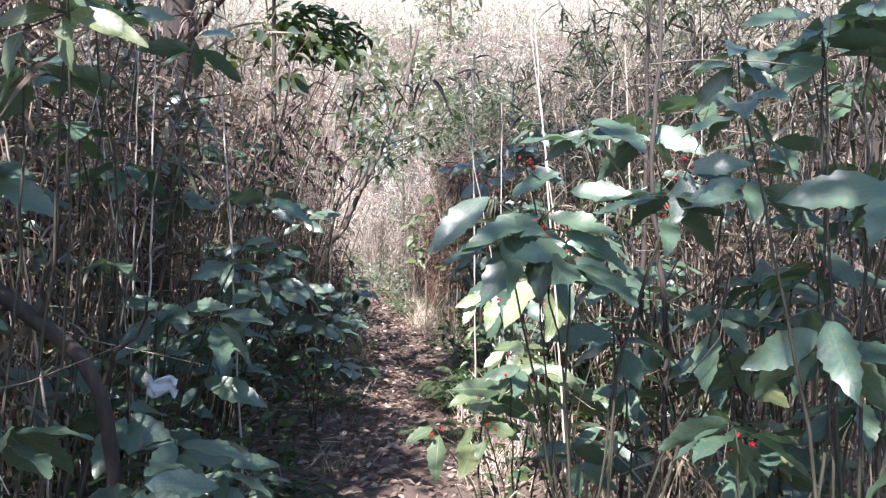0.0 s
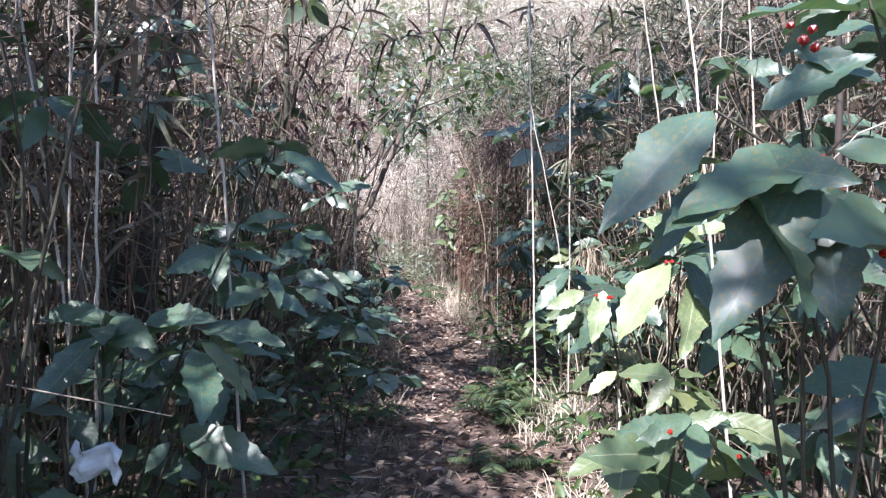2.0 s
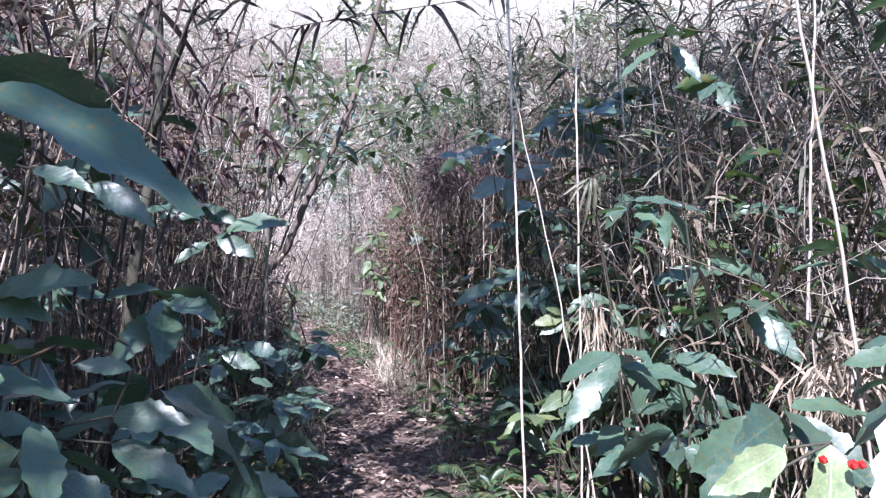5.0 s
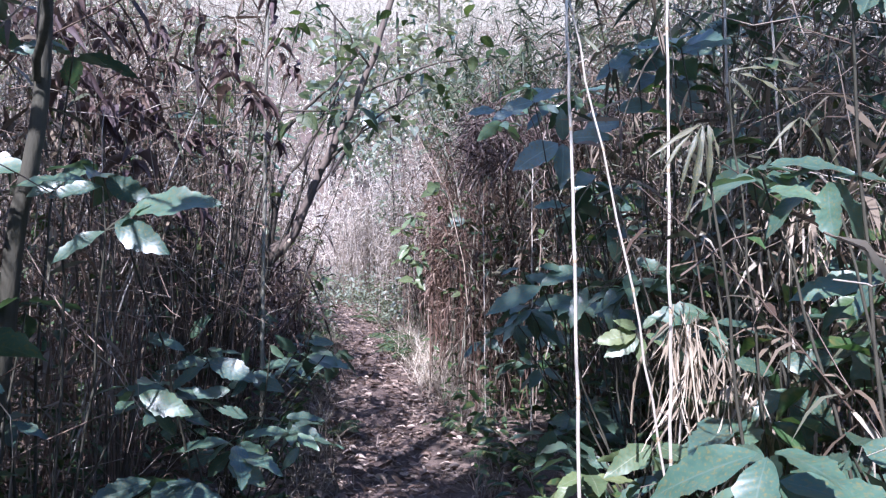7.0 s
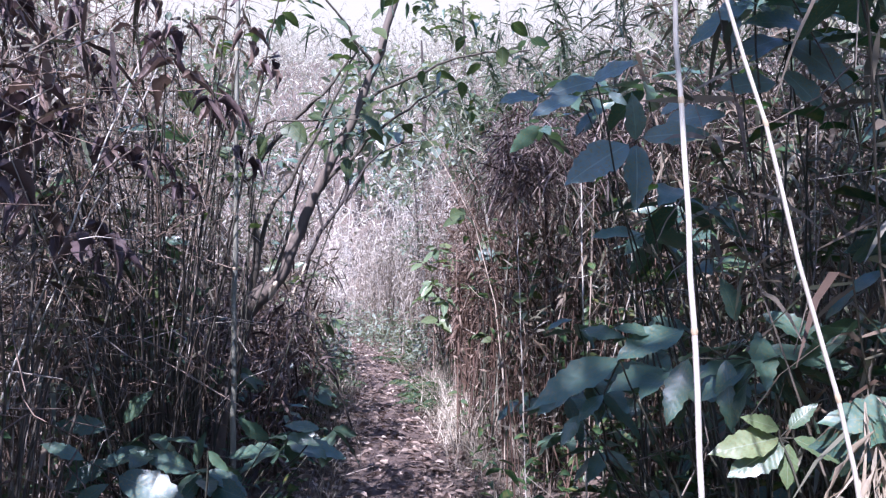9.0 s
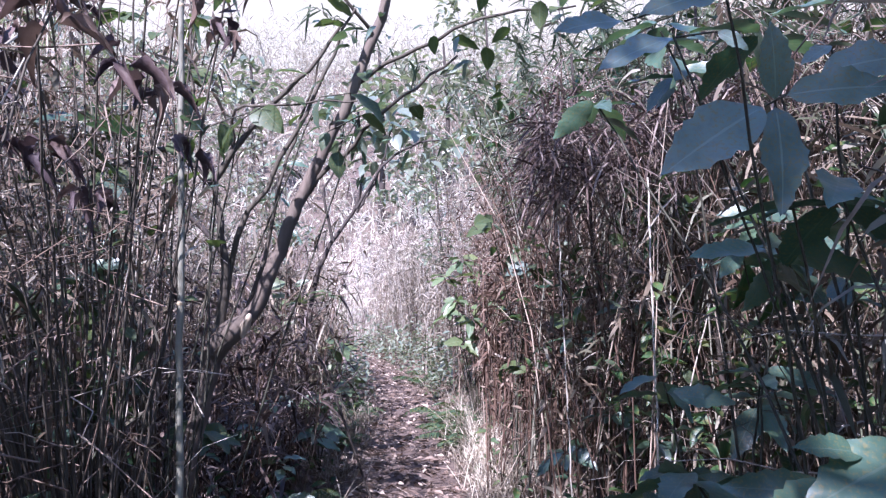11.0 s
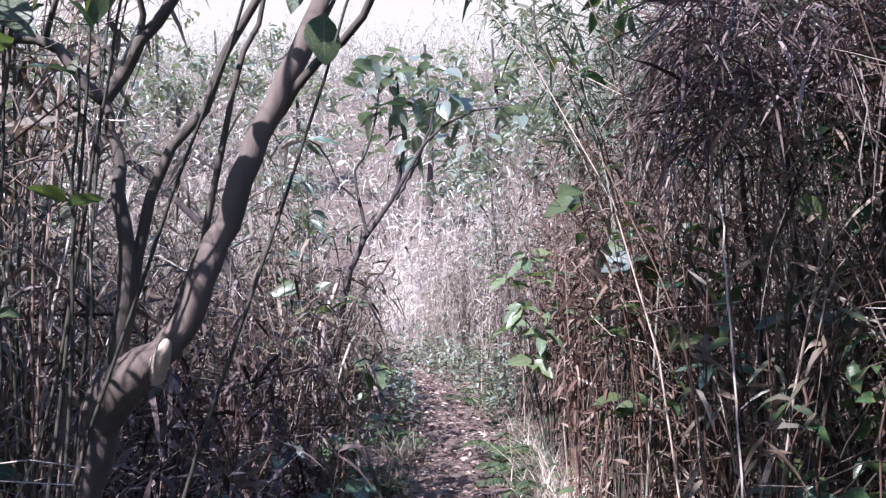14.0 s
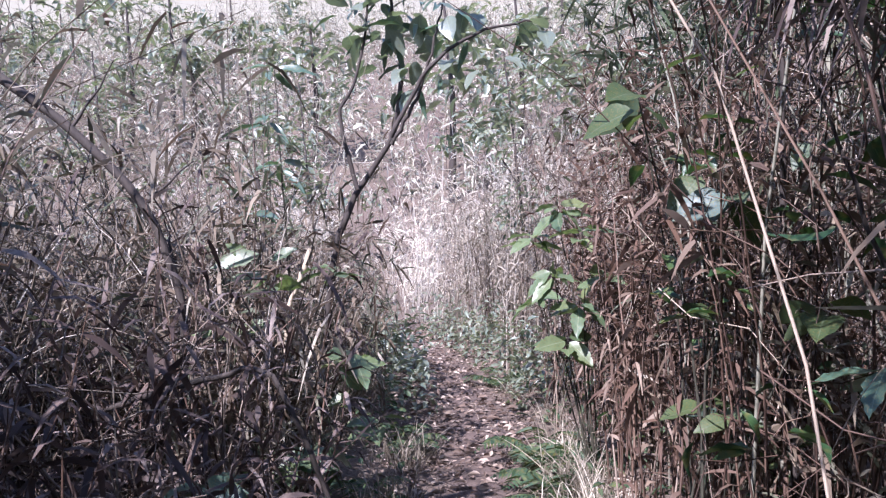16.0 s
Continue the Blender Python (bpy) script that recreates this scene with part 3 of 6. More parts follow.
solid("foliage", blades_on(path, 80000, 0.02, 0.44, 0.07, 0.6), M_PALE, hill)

TOOTHED = fill("aucuba_leaf", *leaf_shape(15, 0.42, 0.12, 0.12, 0.07)[:2], None, leaf_shape(15, 0.42, 0.12, 0.12, 0.07)[2])
TOOTHED.materials.append(M_AUCUBA)
BROAD_V = leaf_shape(15, 0.5, 0.1, 0.1, 0.08, 1.2, 0.03)
BROAD = fill("broad_leaf", BROAD_V[0], BROAD_V[1], None, BROAD_V[2])
BROAD.materials.append(M_AUCUBA)
# Broad leaf shape with the sunlit colour painted on.
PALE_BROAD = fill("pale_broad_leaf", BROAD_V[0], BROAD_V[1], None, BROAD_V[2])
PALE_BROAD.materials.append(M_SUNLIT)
FRESH_V = leaf_shape(13, 0.46, 0.1, 0.12, 0.06)
FRESH = fill("fresh_leaf", FRESH_V[0], FRESH_V[1], None, FRESH_V[2])
FRESH.materials.append(M_YOUNG)
CURLED_V = leaf_shape(11, 0.3, 0.05, 1.1, 0.3, 1.5, 0.06)
CURLED = fill("shrivelled_leaf", CURLED_V[0], CURLED_V[1], None, CURLED_V[2])
CURLED.materials.append(M_DEAD)
LONG_V = leaf_shape(11, 0.24, 0.02, 0.2, 0.14)
LONG = fill("long_leaf", LONG_V[0], LONG_V[1], None, LONG_V[2])
LONG.materials.append(M_AUCUBA)
NARROW_V = leaf_shape(9, 0.085, 0.0, 0.2, 0.12)
NARROW = fill("bamboo_leaf", NARROW_V[0], NARROW_V[1], None, NARROW_V[2])
NARROW.materials.append(green("bamboo leaf", [(0.05, 0.058, 0.034), (0.08, 0.085, 0.05), (0.12, 0.112, 0.072)], (0.13, 0.125, 0.08), 0.45, 0.12))
ROUND_V = leaf_shape(9, 0.62, 0.0, 0.12, 0.1)
ROUND = fill("oval_leaf", ROUND_V[0], ROUND_V[1], None, ROUND_V[2])
ROUND.materials.append(green("olive oval leaf", [(0.035, 0.06, 0.025), (0.055, 0.088, 0.034), (0.08, 0.11, 0.042), (0.07, 0.115, 0.1)], (0.1, 0.13, 0.07), 0.42, 0.35, False, 0.5))

# Bluish, paler copy of the broad aucuba leaf; sky light is in its colour.
SKYLIT = fill("skylit_leaf", BROAD_V[0], BROAD_V[1], None, BROAD_V[2])
SKYLIT.materials.append(green("leaf, sky light in colour", [(0.085, 0.135, 0.12), (0.115, 0.17, 0.155), (0.1, 0.155, 0.125)], (0.16, 0.22, 0.19), 0.38, 0.2, False, 0.6, wax=0.45))
PALE_LONG = fill("olive_leaf", LONG_V[0] * np.array([1.7, 1, 1]), LONG_V[1], None, LONG_V[2])
PALE_LONG.materials.append(M_YOUNG)
# The silvery tone paints in the sky's reflection on these leaves.
PALE_ROUND = fill("pale_oval_leaf", ROUND_V[0], ROUND_V[1], None, ROUND_V[2])
PALE_ROUND.materials.append(green("oval leaf, sky sheen in colour", [(0.09, 0.125, 0.1), (0.14, 0.175, 0.145), (0.18, 0.21, 0.17)], (0.2, 0.23, 0.17), 0.28, 0.3, False, 1.0))

bm_ = bmesh.new()
bmesh.ops.create_icosphere(bm_, subdivisions=1, radius=1.0)
for v_ in bm_.verts:
    v_.co.y *= 1.35
BERRY = bpy.data.meshes.new("berry")
bm_.to_mesh(BERRY)
bm_.free()
BERRY.materials.append(M_BERRY)


def aimed(place, way, size, twist=0.0, sideways=1.0, face=(0, 0, 1)):
    """A leaf's pose along way; face: where its upper side turns."""
    f = Vector(way).normalized()
    r = f.cross(Vector(face))
    r = r.normalized() if r.length > 1e-4 else Vector((1, 0, 0))
    u = r.cross(f)
    m = Matrix((r, f, u)).transposed().to_4x4()
    return Matrix.Translation(place) @ m @ Matrix.Rotation(twist, 4, "Y") @ Matrix.Diagonal((size * sideways, size, size, 1))


def leaf_at(mesh, parent, place, way, size, twist=0.0, name="leaf", label="", face=(0, 0, 1)):
    ob = new(name, mesh)
    ob.parent = parent
    root = parent.parent or parent
    ob.matrix_basis = Matrix.Translation(-root.location) @ aimed(place, way, size, twist, random.uniform(0.85, 1.12), face)
    if label:
        tagged(ob, label)
    return ob


def under(parent, data):
    """Corners in the world, moved into a thing's own place."""
    return (data[0] - np.array(parent.location), *data[1:])


def shrub(label, foot, heads, size=0.19, mesh=None, stem_mat=None, category="shrub", name="aucuba_shrub", group="broad-leaved shrubs", radius=0.0042):
    """A shrub: a stem to each head of leaves; heads of (x, y, z, leaves, droop, berries)."""
    mesh = mesh or TOOTHED
    fx, fy = foot
    fz = float(ground(fx, fy))
    top = thing(name, (fx, fy, fz), label, category, group)
    for hx, hy, hz, count, droop, berries in heads:
        mid = ((fx + hx) / 2 + random.uniform(-0.08, 0.08), (fy + hy) / 2 + random.uniform(-0.08, 0.08), fz + (hz - fz) * 0.62)
        stem = solid("stem", under(top, tube_of([(fx + random.uniform(-0.04, 0.04), fy, fz - 0.04), mid, (hx, hy, hz)], radius * 1.3, radius * 0.6, 6, 12, 0.004)), stem_mat or M_STEM, top)
        start = random.uniform(0, 6.28)
        for k in range(count):
            a = start + k * 2.399
            d = random.choice((0.1, 0.45, 0.9, 1.6)) * droop if k > 1 else droop * 0.2
            rise = 0.03 * random.uniform(-1.4, 1)
            lift = Vector((math.cos(a), math.sin(a), -d))
            out = Vector((math.cos(a), math.sin(a), 0)) * 0.012
            leaf_at(mesh, stem, Vector((hx, hy, hz + rise)) + out, lift, size * random.uniform(0.65, 1.2), random.uniform(-0.4, 0.4), face=(random.gauss(0, 0.4), random.gauss(-0.3, 0.4), 0.8))
        for k in range(berries):
            b = new("berry", BERRY)
            b.parent = stem
            b.matrix_basis = Matrix.Translation(Vector((hx, hy, hz - 0.02)) - top.location + Vector((random.uniform(-0.03, 0.03), random.uniform(-0.03, 0.03), random.uniform(-0.03, 0.02)))) @ Matrix.Scale(random.uniform(0.005, 0.0075), 4)
            tagged(b, "glossy red berry")
    return top


# ---- evergreen trees, their unseen crowns added to shade the path ----
def crown_leaves(centres, radius, count, size, shape=None):
    c = np.asarray(centres, float)
    i = RNG.integers(0, len(c), count)
    d = unit(RNG.normal(size=(count, 3))) * (radius * RNG.uniform(0.15, 1, count) ** 0.6)[:, None]
    d[:, 2] *= 0.6
    w = unit(np.stack([RNG.normal(size=count), RNG.normal(size=count), RNG.normal(-0.3, 0.4, count)], 1))
    return strewn(shape or LIT, c[i] + d, w, size * RNG.uniform(0.7, 1.3, count))


def tree(label, points, r0, r1, limbs, clumps, leaves, leaf_size, clump_r=0.35, mat=None, name="evergreen_tree", leaf_mat=None):
    x0, y0 = points[0][:2]
    points = [(x0, y0, float(ground(x0, y0)) - 0.06)] + list(points[1:])
    top = thing(name, points[0], label, "tree")
    solid("trunk", under(top, tube_of(points, r0, r1, 10, 22, 0.006)), mat or M_BARK, top)
    for l in limbs:
        solid("limb", under(top, tube_of(l[1:], l[0], l[0] * 0.35, 7, 14, 0.008)), mat or M_BARK, top)
    if leaves:
        solid("crown", under(top, crown_leaves(clumps, clump_r, leaves, leaf_size)), leaf_mat or M_SHRUB, top)
    return top


def clumped(cx, cy, cz, rx, ry, rz, n):
    """Clumps of an unseen crown, left out where sun should reach the bank and the path."""
    c = np.stack([RNG.uniform(cx - rx, cx + rx, n), RNG.uniform(cy - ry, cy + ry, n), RNG.uniform(cz - rz, cz + rz, n)], 1)
    fall = c - np.array(SUN_WAY) * ((c[:, 2:3] - 0.9) / SUN_WAY.z)
    shut = np.ones(n, bool)
    for x0, x1, y0, y1 in ((-0.3, 1.2, 2.5, 5.6), (0.3, 1.3, 5.4, 6.7), (0.5, 2.4, 8.5, 10.6), (-2.9, -0.5, 5.0, 9.5), (-2.6, 0.1, 11.2, 16.0), (-6, -1.4, 11.4, 18)):
        shut &= ~((fall[:, 0] > x0) & (fall[:, 0] < x1) & (fall[:, 1] > y0) & (fall[:, 1] < y1))
    return c[shut]


# The trunk is visible; the crown above view is added to cast shade.
tree("dark-barked evergreen tree in the thicket, its unseen crown added for shade", [(-1.95, 5.0, 0), (-1.9, 5.0, 1.4), (-1.75, 5.0, 2.6), (-1.8, 4.9, 4.2), (-1.9, 4.8, 5.6)], 0.15, 0.05,
     [(0.03, (-1.76, 5.0, 2.55), (-1.3, 4.6, 2.95), (-0.6, 4.3, 2.75)), (0.035, (-1.8, 5, 3.4), (-2.6, 4.2, 4.2), (-3.4, 3.4, 4.6)), (0.035, (-1.8, 5, 3.8), (-1.2, 4.2, 4.4), (-0.6, 3.2, 4.9))],
     np.concatenate([clumped(-2.6, 3.4, 5.1, 1.8, 2.6, 0.7, 44), clumped(-0.2, 4.4, 5.4, 1.0, 1.7, 0.4, 16), clumped(-3.2, 6.2, 5.3, 1.1, 1.2, 0.5, 9), clumped(-0.8, 4.1, 5.4, 0.4, 0.5, 0.2, 9)]), 3000, 0.16, 0.5, M_TWIG)
# The next three trees are invented to cast shade from out of view.
tree("unseen slender evergreen tree added to shade the left thicket", [(-3.2, 0.5, 0), (-3.1, 0.5, 2.5), (-2.9, 0.4, 5.0)], 0.08, 0.03,
     [(0.03, (-3.0, 0.5, 3.4), (-2.2, 0.2, 4.2), (-1.4, 0.0, 4.6))], np.concatenate([clumped(-2.7, -1.0, 5.0, 1.7, 2.4, 0.7, 34), clumped(-0.9, -1.0, 5.1, 0.5, 0.6, 0.3, 3), clumped(-2.3, 0.6, 5.0, 0.5, 0.8, 0.3, 10)]), 2700, 0.16, 0.5, M_TWIG)
tree("unseen evergreen tree added to shade the bank", [(2.9, 5.0, 0), (2.8, 5.0, 2.2), (2.4, 4.9, 4.2), (2.0, 4.8, 5.4)], 0.09, 0.03,
     [(0.03, (2.5, 4.9, 3.6), (1.6, 4.6, 4.4), (0.9, 4.2, 5.0)), (0.03, (2.4, 4.9, 4.1), (1.9, 6.0, 4.8), (1.5, 6.8, 5.2))],
     np.concatenate([clumped(1.0, 5.6, 5.4, 1.5, 2.6, 0.5, 34), clumped(0.9, 8.6, 5.9, 1.4, 1.3, 0.4, 4)]), 1900, 0.16, 0.5, M_TWIG)
tree("unseen evergreen tree added to shade the berry shrubs", [(2.4, -1.5, 0), (2.3, -1.5, 2.2), (1.9, -1.5, 4.2), (1.5, -1.4, 5.4)], 0.09, 0.03,
     [(0.03, (2.0, -1.5, 3.6), (1.2, -1.6, 4.4), (0.5, -1.7, 5.0)), (0.018, (0.6, -1.7, 4.9), (0.1, -1.6, 5.0), (-0.4, -1.4, 5.1))], np.concatenate([clumped(1.5, -1.2, 5.1, 1.3, 1.6, 0.6, 26), clumped(0.7, -0.6, 5.2, 1.0, 1.9, 0.5, 22), clumped(-0.3, -1.4, 5.1, 0.3, 0.5, 0.3, 3)]), 2700, 0.16, 0.5, M_TWIG)
tree("thin green-barked tree beside the path", [(-1.42, 5.6, 0), (-1.36, 5.6, 1.2), (-1.26, 5.62, 2.0), (-1.3, 5.6, 3.2)], 0.032, 0.014,
     [(0.012, (-1.28, 5.6, 1.9), (-1.1, 5.3, 2.2), (-0.95, 5.0, 2.3))], clumped(-1.3, 5.5, 3.2, 0.5, 0.5, 0.5, 8), 260, 0.11, 0.3, M_STEM)

# the bent tree with its fork beside the path
bent = thing("bent_tree", (-1.4, 8.22, float(ground(-1.4, 8.22))), "bent smooth-barked young tree forked low beside the path", "tree")
solid("trunk", under(bent, tube_of([(-1.444, 8.300, 0.100), (-1.410, 8.320, 0.550), (-1.345, 8.340, 0.950), (-1.270, 8.350, 1.270), (-1.225, 8.355, 1.410), (-1.130, 8.360, 1.480), (-1.070, 8.370, 1.570), (-1.005, 8.385, 1.750), (-0.935, 8.400, 1.940), (-0.810, 8.440, 2.210), (-0.674, 8.480, 2.500), (-0.487, 8.530, 3.120), (-0.362, 8.580, 3.790)], 0.041, 0.018, 12, 52, 0.003)), M_BARK, bent)
knob_ = np.array([(-1.275, 8.350, 1.300), (-1.250, 8.350, 1.370), (-1.215, 8.350, 1.425), (-1.160, 8.352, 1.465), (-1.115, 8.355, 1.500)])
solid("knot", under(bent, tubes(knob_[None], np.array([[0.030, 0.047, 0.052, 0.046, 0.026]]), 12)), M_BARK, bent, "swollen knot where the trunk forks")
stub_ = np.array([(-1.142, 8.350, 1.440), (-1.116, 8.330, 1.476), (-1.101, 8.318, 1.502), (-1.092, 8.312, 1.519), (-1.090, 8.310, 1.523)])
solid("pruned_stub", under(bent, tubes(stub_[None], np.array([[0.022, 0.02, 0.015, 0.008, 0.0005]]), 10)), M_WOOD, bent, "pale bare wood where a limb broke off")
for r, *l in [
        (0.030, (-1.235, 8.355, 1.400), (-1.205, 8.360, 1.560), (-1.212, 8.360, 1.730), (-1.232, 8.360, 1.930), (-1.262, 8.365, 2.040)),
        (0.018, (-1.258, 8.360, 2.030), (-1.380, 8.340, 2.170), (-1.500, 8.340, 2.175), (-1.590, 8.330, 2.110), (-1.720, 8.320, 2.090)),
        (0.020, (-1.262, 8.365, 2.035), (-1.190, 8.380, 2.160), (-1.030, 8.380, 2.350), (-0.890, 8.380, 2.470), (-0.750, 8.380, 2.650)),
        (0.017, (-1.230, 8.360, 1.450), (-1.195, 8.390, 1.780), (-1.055, 8.400, 2.030), (-0.900, 8.400, 2.310), (-0.800, 8.400, 2.490), (-0.690, 8.400, 2.730)),
        (0.012, (-1.150, 8.380, 1.480), (-1.075, 8.450, 1.730), (-1.000, 8.460, 2.130), (-0.910, 8.460, 2.350), (-0.840, 8.460, 2.590)),
        (0.009, (-1.190, 8.380, 2.160), (-1.160, 8.300, 2.350), (-0.990, 8.250, 2.300), (-0.810, 8.250, 2.330), (-0.660, 8.250, 2.320)),
        (0.008, (-1.380, 8.340, 2.170), (-1.300, 8.300, 2.350), (-1.330, 8.280, 2.650), (-1.260, 8.260, 2.900)),
        (0.009, (-1.440, 8.330, 0.600), (-1.560, 8.300, 1.300), (-1.640, 8.300, 2.000), (-1.600, 8.290, 2.800)),
        (0.014, (-0.924, 8.430, 1.970), (-0.737, 8.380, 2.147), (-0.508, 8.280, 2.334), (-0.279, 8.180, 2.459)),
        (0.012, (-0.716, 8.480, 2.438), (-0.508, 8.380, 2.542), (-0.144, 8.280, 2.646), (0.168, 8.280, 2.667)),
        (0.01, (-0.633, 8.480, 2.646), (-0.820, 8.280, 2.906), (-1.028, 8.180, 3.062))]:
    solid("limb", under(bent, tube_of(l, r * 0.82, r * 0.3, 7, 14, 0.006)), M_LIMB, bent)
for bx, by, bz, k in ((-0.716, 8.380, 2.698, 9), (-0.300, 8.180, 2.490, 7), (0.116, 8.280, 2.667, 8), (-0.976, 8.230, 2.906, 9), (-0.404, 8.280, 2.906, 10), (-1.132, 8.280, 2.802, 8), (-0.560, 8.280, 2.334, 5), (-1.600, 8.330, 2.334, 6), (-0.092, 8.230, 2.802, 8), (-0.820, 8.380, 2.334, 4)):
    for j in range(k + 5):
        w_ = (random.gauss(0, 1), random.gauss(-0.3, 1), random.gauss(-0.35, 0.4))
        leaf_at(ROUND if j % 2 else LONG, bent, Vector((bx, by, bz)) + Vector((random.gauss(0, 0.09), random.gauss(0, 0.09), random.gauss(0, 0.06))), w_, random.uniform(0.07, 0.13), random.uniform(-0.6, 0.6))

# a many-stemmed sapling beside the bent tree
fan = thing("many_stemmed_sapling", (-1.5, 8.0, float(ground(-1.5, 8.0))), "many-stemmed dark sapling spreading beside the path", "sapling")
for k in range(11):
    a_, h_ = random.uniform(-0.32, 0.36), random.uniform(1.7, 2.9)
    l = [(-1.5 + a_ * 0.15, 8.0, 0.15), (-1.5 + a_ * 0.5, 8.0 + random.uniform(-0.1, 0.1), h_ * 0.45), (-1.5 + a_ * h_ * 0.55, 8.0 + random.uniform(-0.25, 0.2), h_)]
    solid("stem", under(fan, tube_of(l, 0.0085, 0.0032, 6, 16, 0.006)), M_LIMB, fan)
    for j in range(9):
        s_ = random.uniform(0.4, 1)
        q_ = Vector(l[1]).lerp(Vector(l[2]), s_)
        leaf_at(LONG if j % 2 else ROUND, fan, q_ + Vector((random.gauss(0, 0.05), random.gauss(0, 0.05), 0)), (random.gauss(0, 1), random.gauss(-0.2, 1), random.gauss(-0.3, 0.5)), random.uniform(0.05, 0.1), random.uniform(-0.6, 0.6))

# dark saplings in the shaded thicket
for x_, y_, h_ in ((0.42, 9.75, 2.9), (0.62, 9.9, 2.7), (0.78, 9.6, 3.0), (0.3, 10.6, 2.6), (1.0, 9.3, 3.0)):
    tree("thin dark sapling standing in the shaded thicket", [(x_, y_, 0), (x_ + random.uniform(-0.06, 0.06), y_, h_ * 0.5), (x_ + random.uniform(-0.15, 0.15), y_ - 0.1, h_)], 0.016, 0.007,
         [(0.007, (x_, y_, h_ * 0.4), (x_ - 0.2, y_ - 0.1, h_ * 0.55), (x_ - 0.35, y_ - 0.2, h_ * 0.72)), (0.007, (x_, y_, h_ * 0.55), (x_ + 0.2, y_ - 0.1, h_ * 0.7), (x_ + 0.3, y_ - 0.2, h_ * 0.85))],
         np.stack([RNG.normal(x_, 0.25, 8), RNG.normal(y_ - 0.1, 0.15, 8), RNG.uniform(h_ * 0.3, h_, 8)], 1), 70, 0.1, 0.2, M_TWIG, "sapling")

# trees on the far slope
for k in range(26):
    y_ = RNG.uniform(36, 88)
    x_ = RNG.uniform(-0.8, 0.45) * y_
    z_, h_ = float(ground(x_, y_)), RNG.uniform(5, 9)
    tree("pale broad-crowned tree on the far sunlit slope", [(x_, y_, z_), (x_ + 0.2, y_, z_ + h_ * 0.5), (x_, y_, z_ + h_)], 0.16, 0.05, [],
         np.stack([RNG.normal(x_, h_ * 0.2, 14), RNG.normal(y_, h_ * 0.2, 14), z_ + RNG.uniform(h_ * 0.3, h_, 14)], 1), 240, 0.65, 1.1, M_TWIG, "far_tree", M_LITLEAF)

# young trees past the bend
for x_, y_, h_, r_ in ((-1.0, 17.5, 4.2, 0.7), (0.7, 18.5, 4.6, 0.8), (-4.2, 19.0, 4.4, 0.8), (2.6, 16.5, 4.4, 0.8), (-3.4, 15.2, 3.4, 0.6), (-5.6, 16.0, 4.2, 0.8), (1.6, 22.0, 5.0, 1.0), (-6.5, 23.0, 5.4, 1.0), (-2.0, 25.0, 4.6, 0.9), (3.6, 12.5, 4.4, 0.8), (-4.4, 12.4, 3.8, 0.7)):
    tree("slender young evergreen tree with small sunlit leaves", [(x_, y_, 0), (x_ + 0.1, y_, h_ * 0.5), (x_ - 0.05, y_, h_)], 0.03, 0.01,
         [(0.012, (x_ + 0.1, y_, h_ * 0.5), (x_ + 0.4, y_ - 0.2, h_ * 0.65), (x_ + 0.7, y_ - 0.3, h_ * 0.75)), (0.012, (x_ + 0.06, y_, h_ * 0.6), (x_ - 0.3, y_ - 0.1, h_ * 0.75), (x_ - 0.6, y_ - 0.2, h_ * 0.85))],
         np.stack([RNG.normal(x_, r_ * 0.6, 12), RNG.normal(y_, r_ * 0.6, 12), RNG.uniform(h_ * 0.45, h_, 12)], 1), 520, 0.12, 0.36, M_TWIG, "young_tree", M_LITLEAF)

# the small crooked tree further on
crook = thing("crooked_sapling", (-2.01, 12.77, float(ground(-2.01, 12.77))), "crooked dark sapling with glossy leaves at its tips", "tree")
crook_way = [(-2.01, 12.77, 0.53), (-1.97, 12.76, 0.87), (-1.92, 12.76, 1.29), (-1.85, 12.76, 1.74), (-1.75, 12.77, 1.93), (-1.70, 12.78, 2.09), (-1.46, 12.81, 2.37), (-1.41, 12.81, 2.59), (-1.37, 12.81, 2.85), (-1.40, 12.80, 3.11), (-1.43, 12.79, 3.35)]
solid("trunk", under(crook, tube_of([(*crook_way[0][:2], float(ground(*crook_way[0][:2])) - 0.05)] + crook_way, 0.032, 0.01, 8, 34, 0.006)), M_TWIG, crook)
for r, *l in [(0.016, *[(-1.40, 12.52, 2.37), (-1.27, 12.53, 2.63), (-1.12, 12.55, 2.82), (-0.92, 12.58, 2.96), (-0.70, 12.61, 3.02), (-0.52, 12.64, 3.03)]),
              (0.015, *[(-1.64, 12.59, 2.07), (-1.71, 12.57, 2.40), (-1.74, 12.56, 2.57), (-1.63, 12.57, 2.70), (-1.54, 12.58, 3.06), (-1.52, 12.58, 3.32)]),
              (0.014, *[(-1.42, 12.62, 2.34), (-1.26, 12.64, 2.61), (-1.15, 12.65, 2.90), (-1.07, 12.65, 3.19)])]:
    solid("limb", under(crook, tube_of(l, r, r * 0.4, 6, 18, 0.006)), M_TWIG, crook)
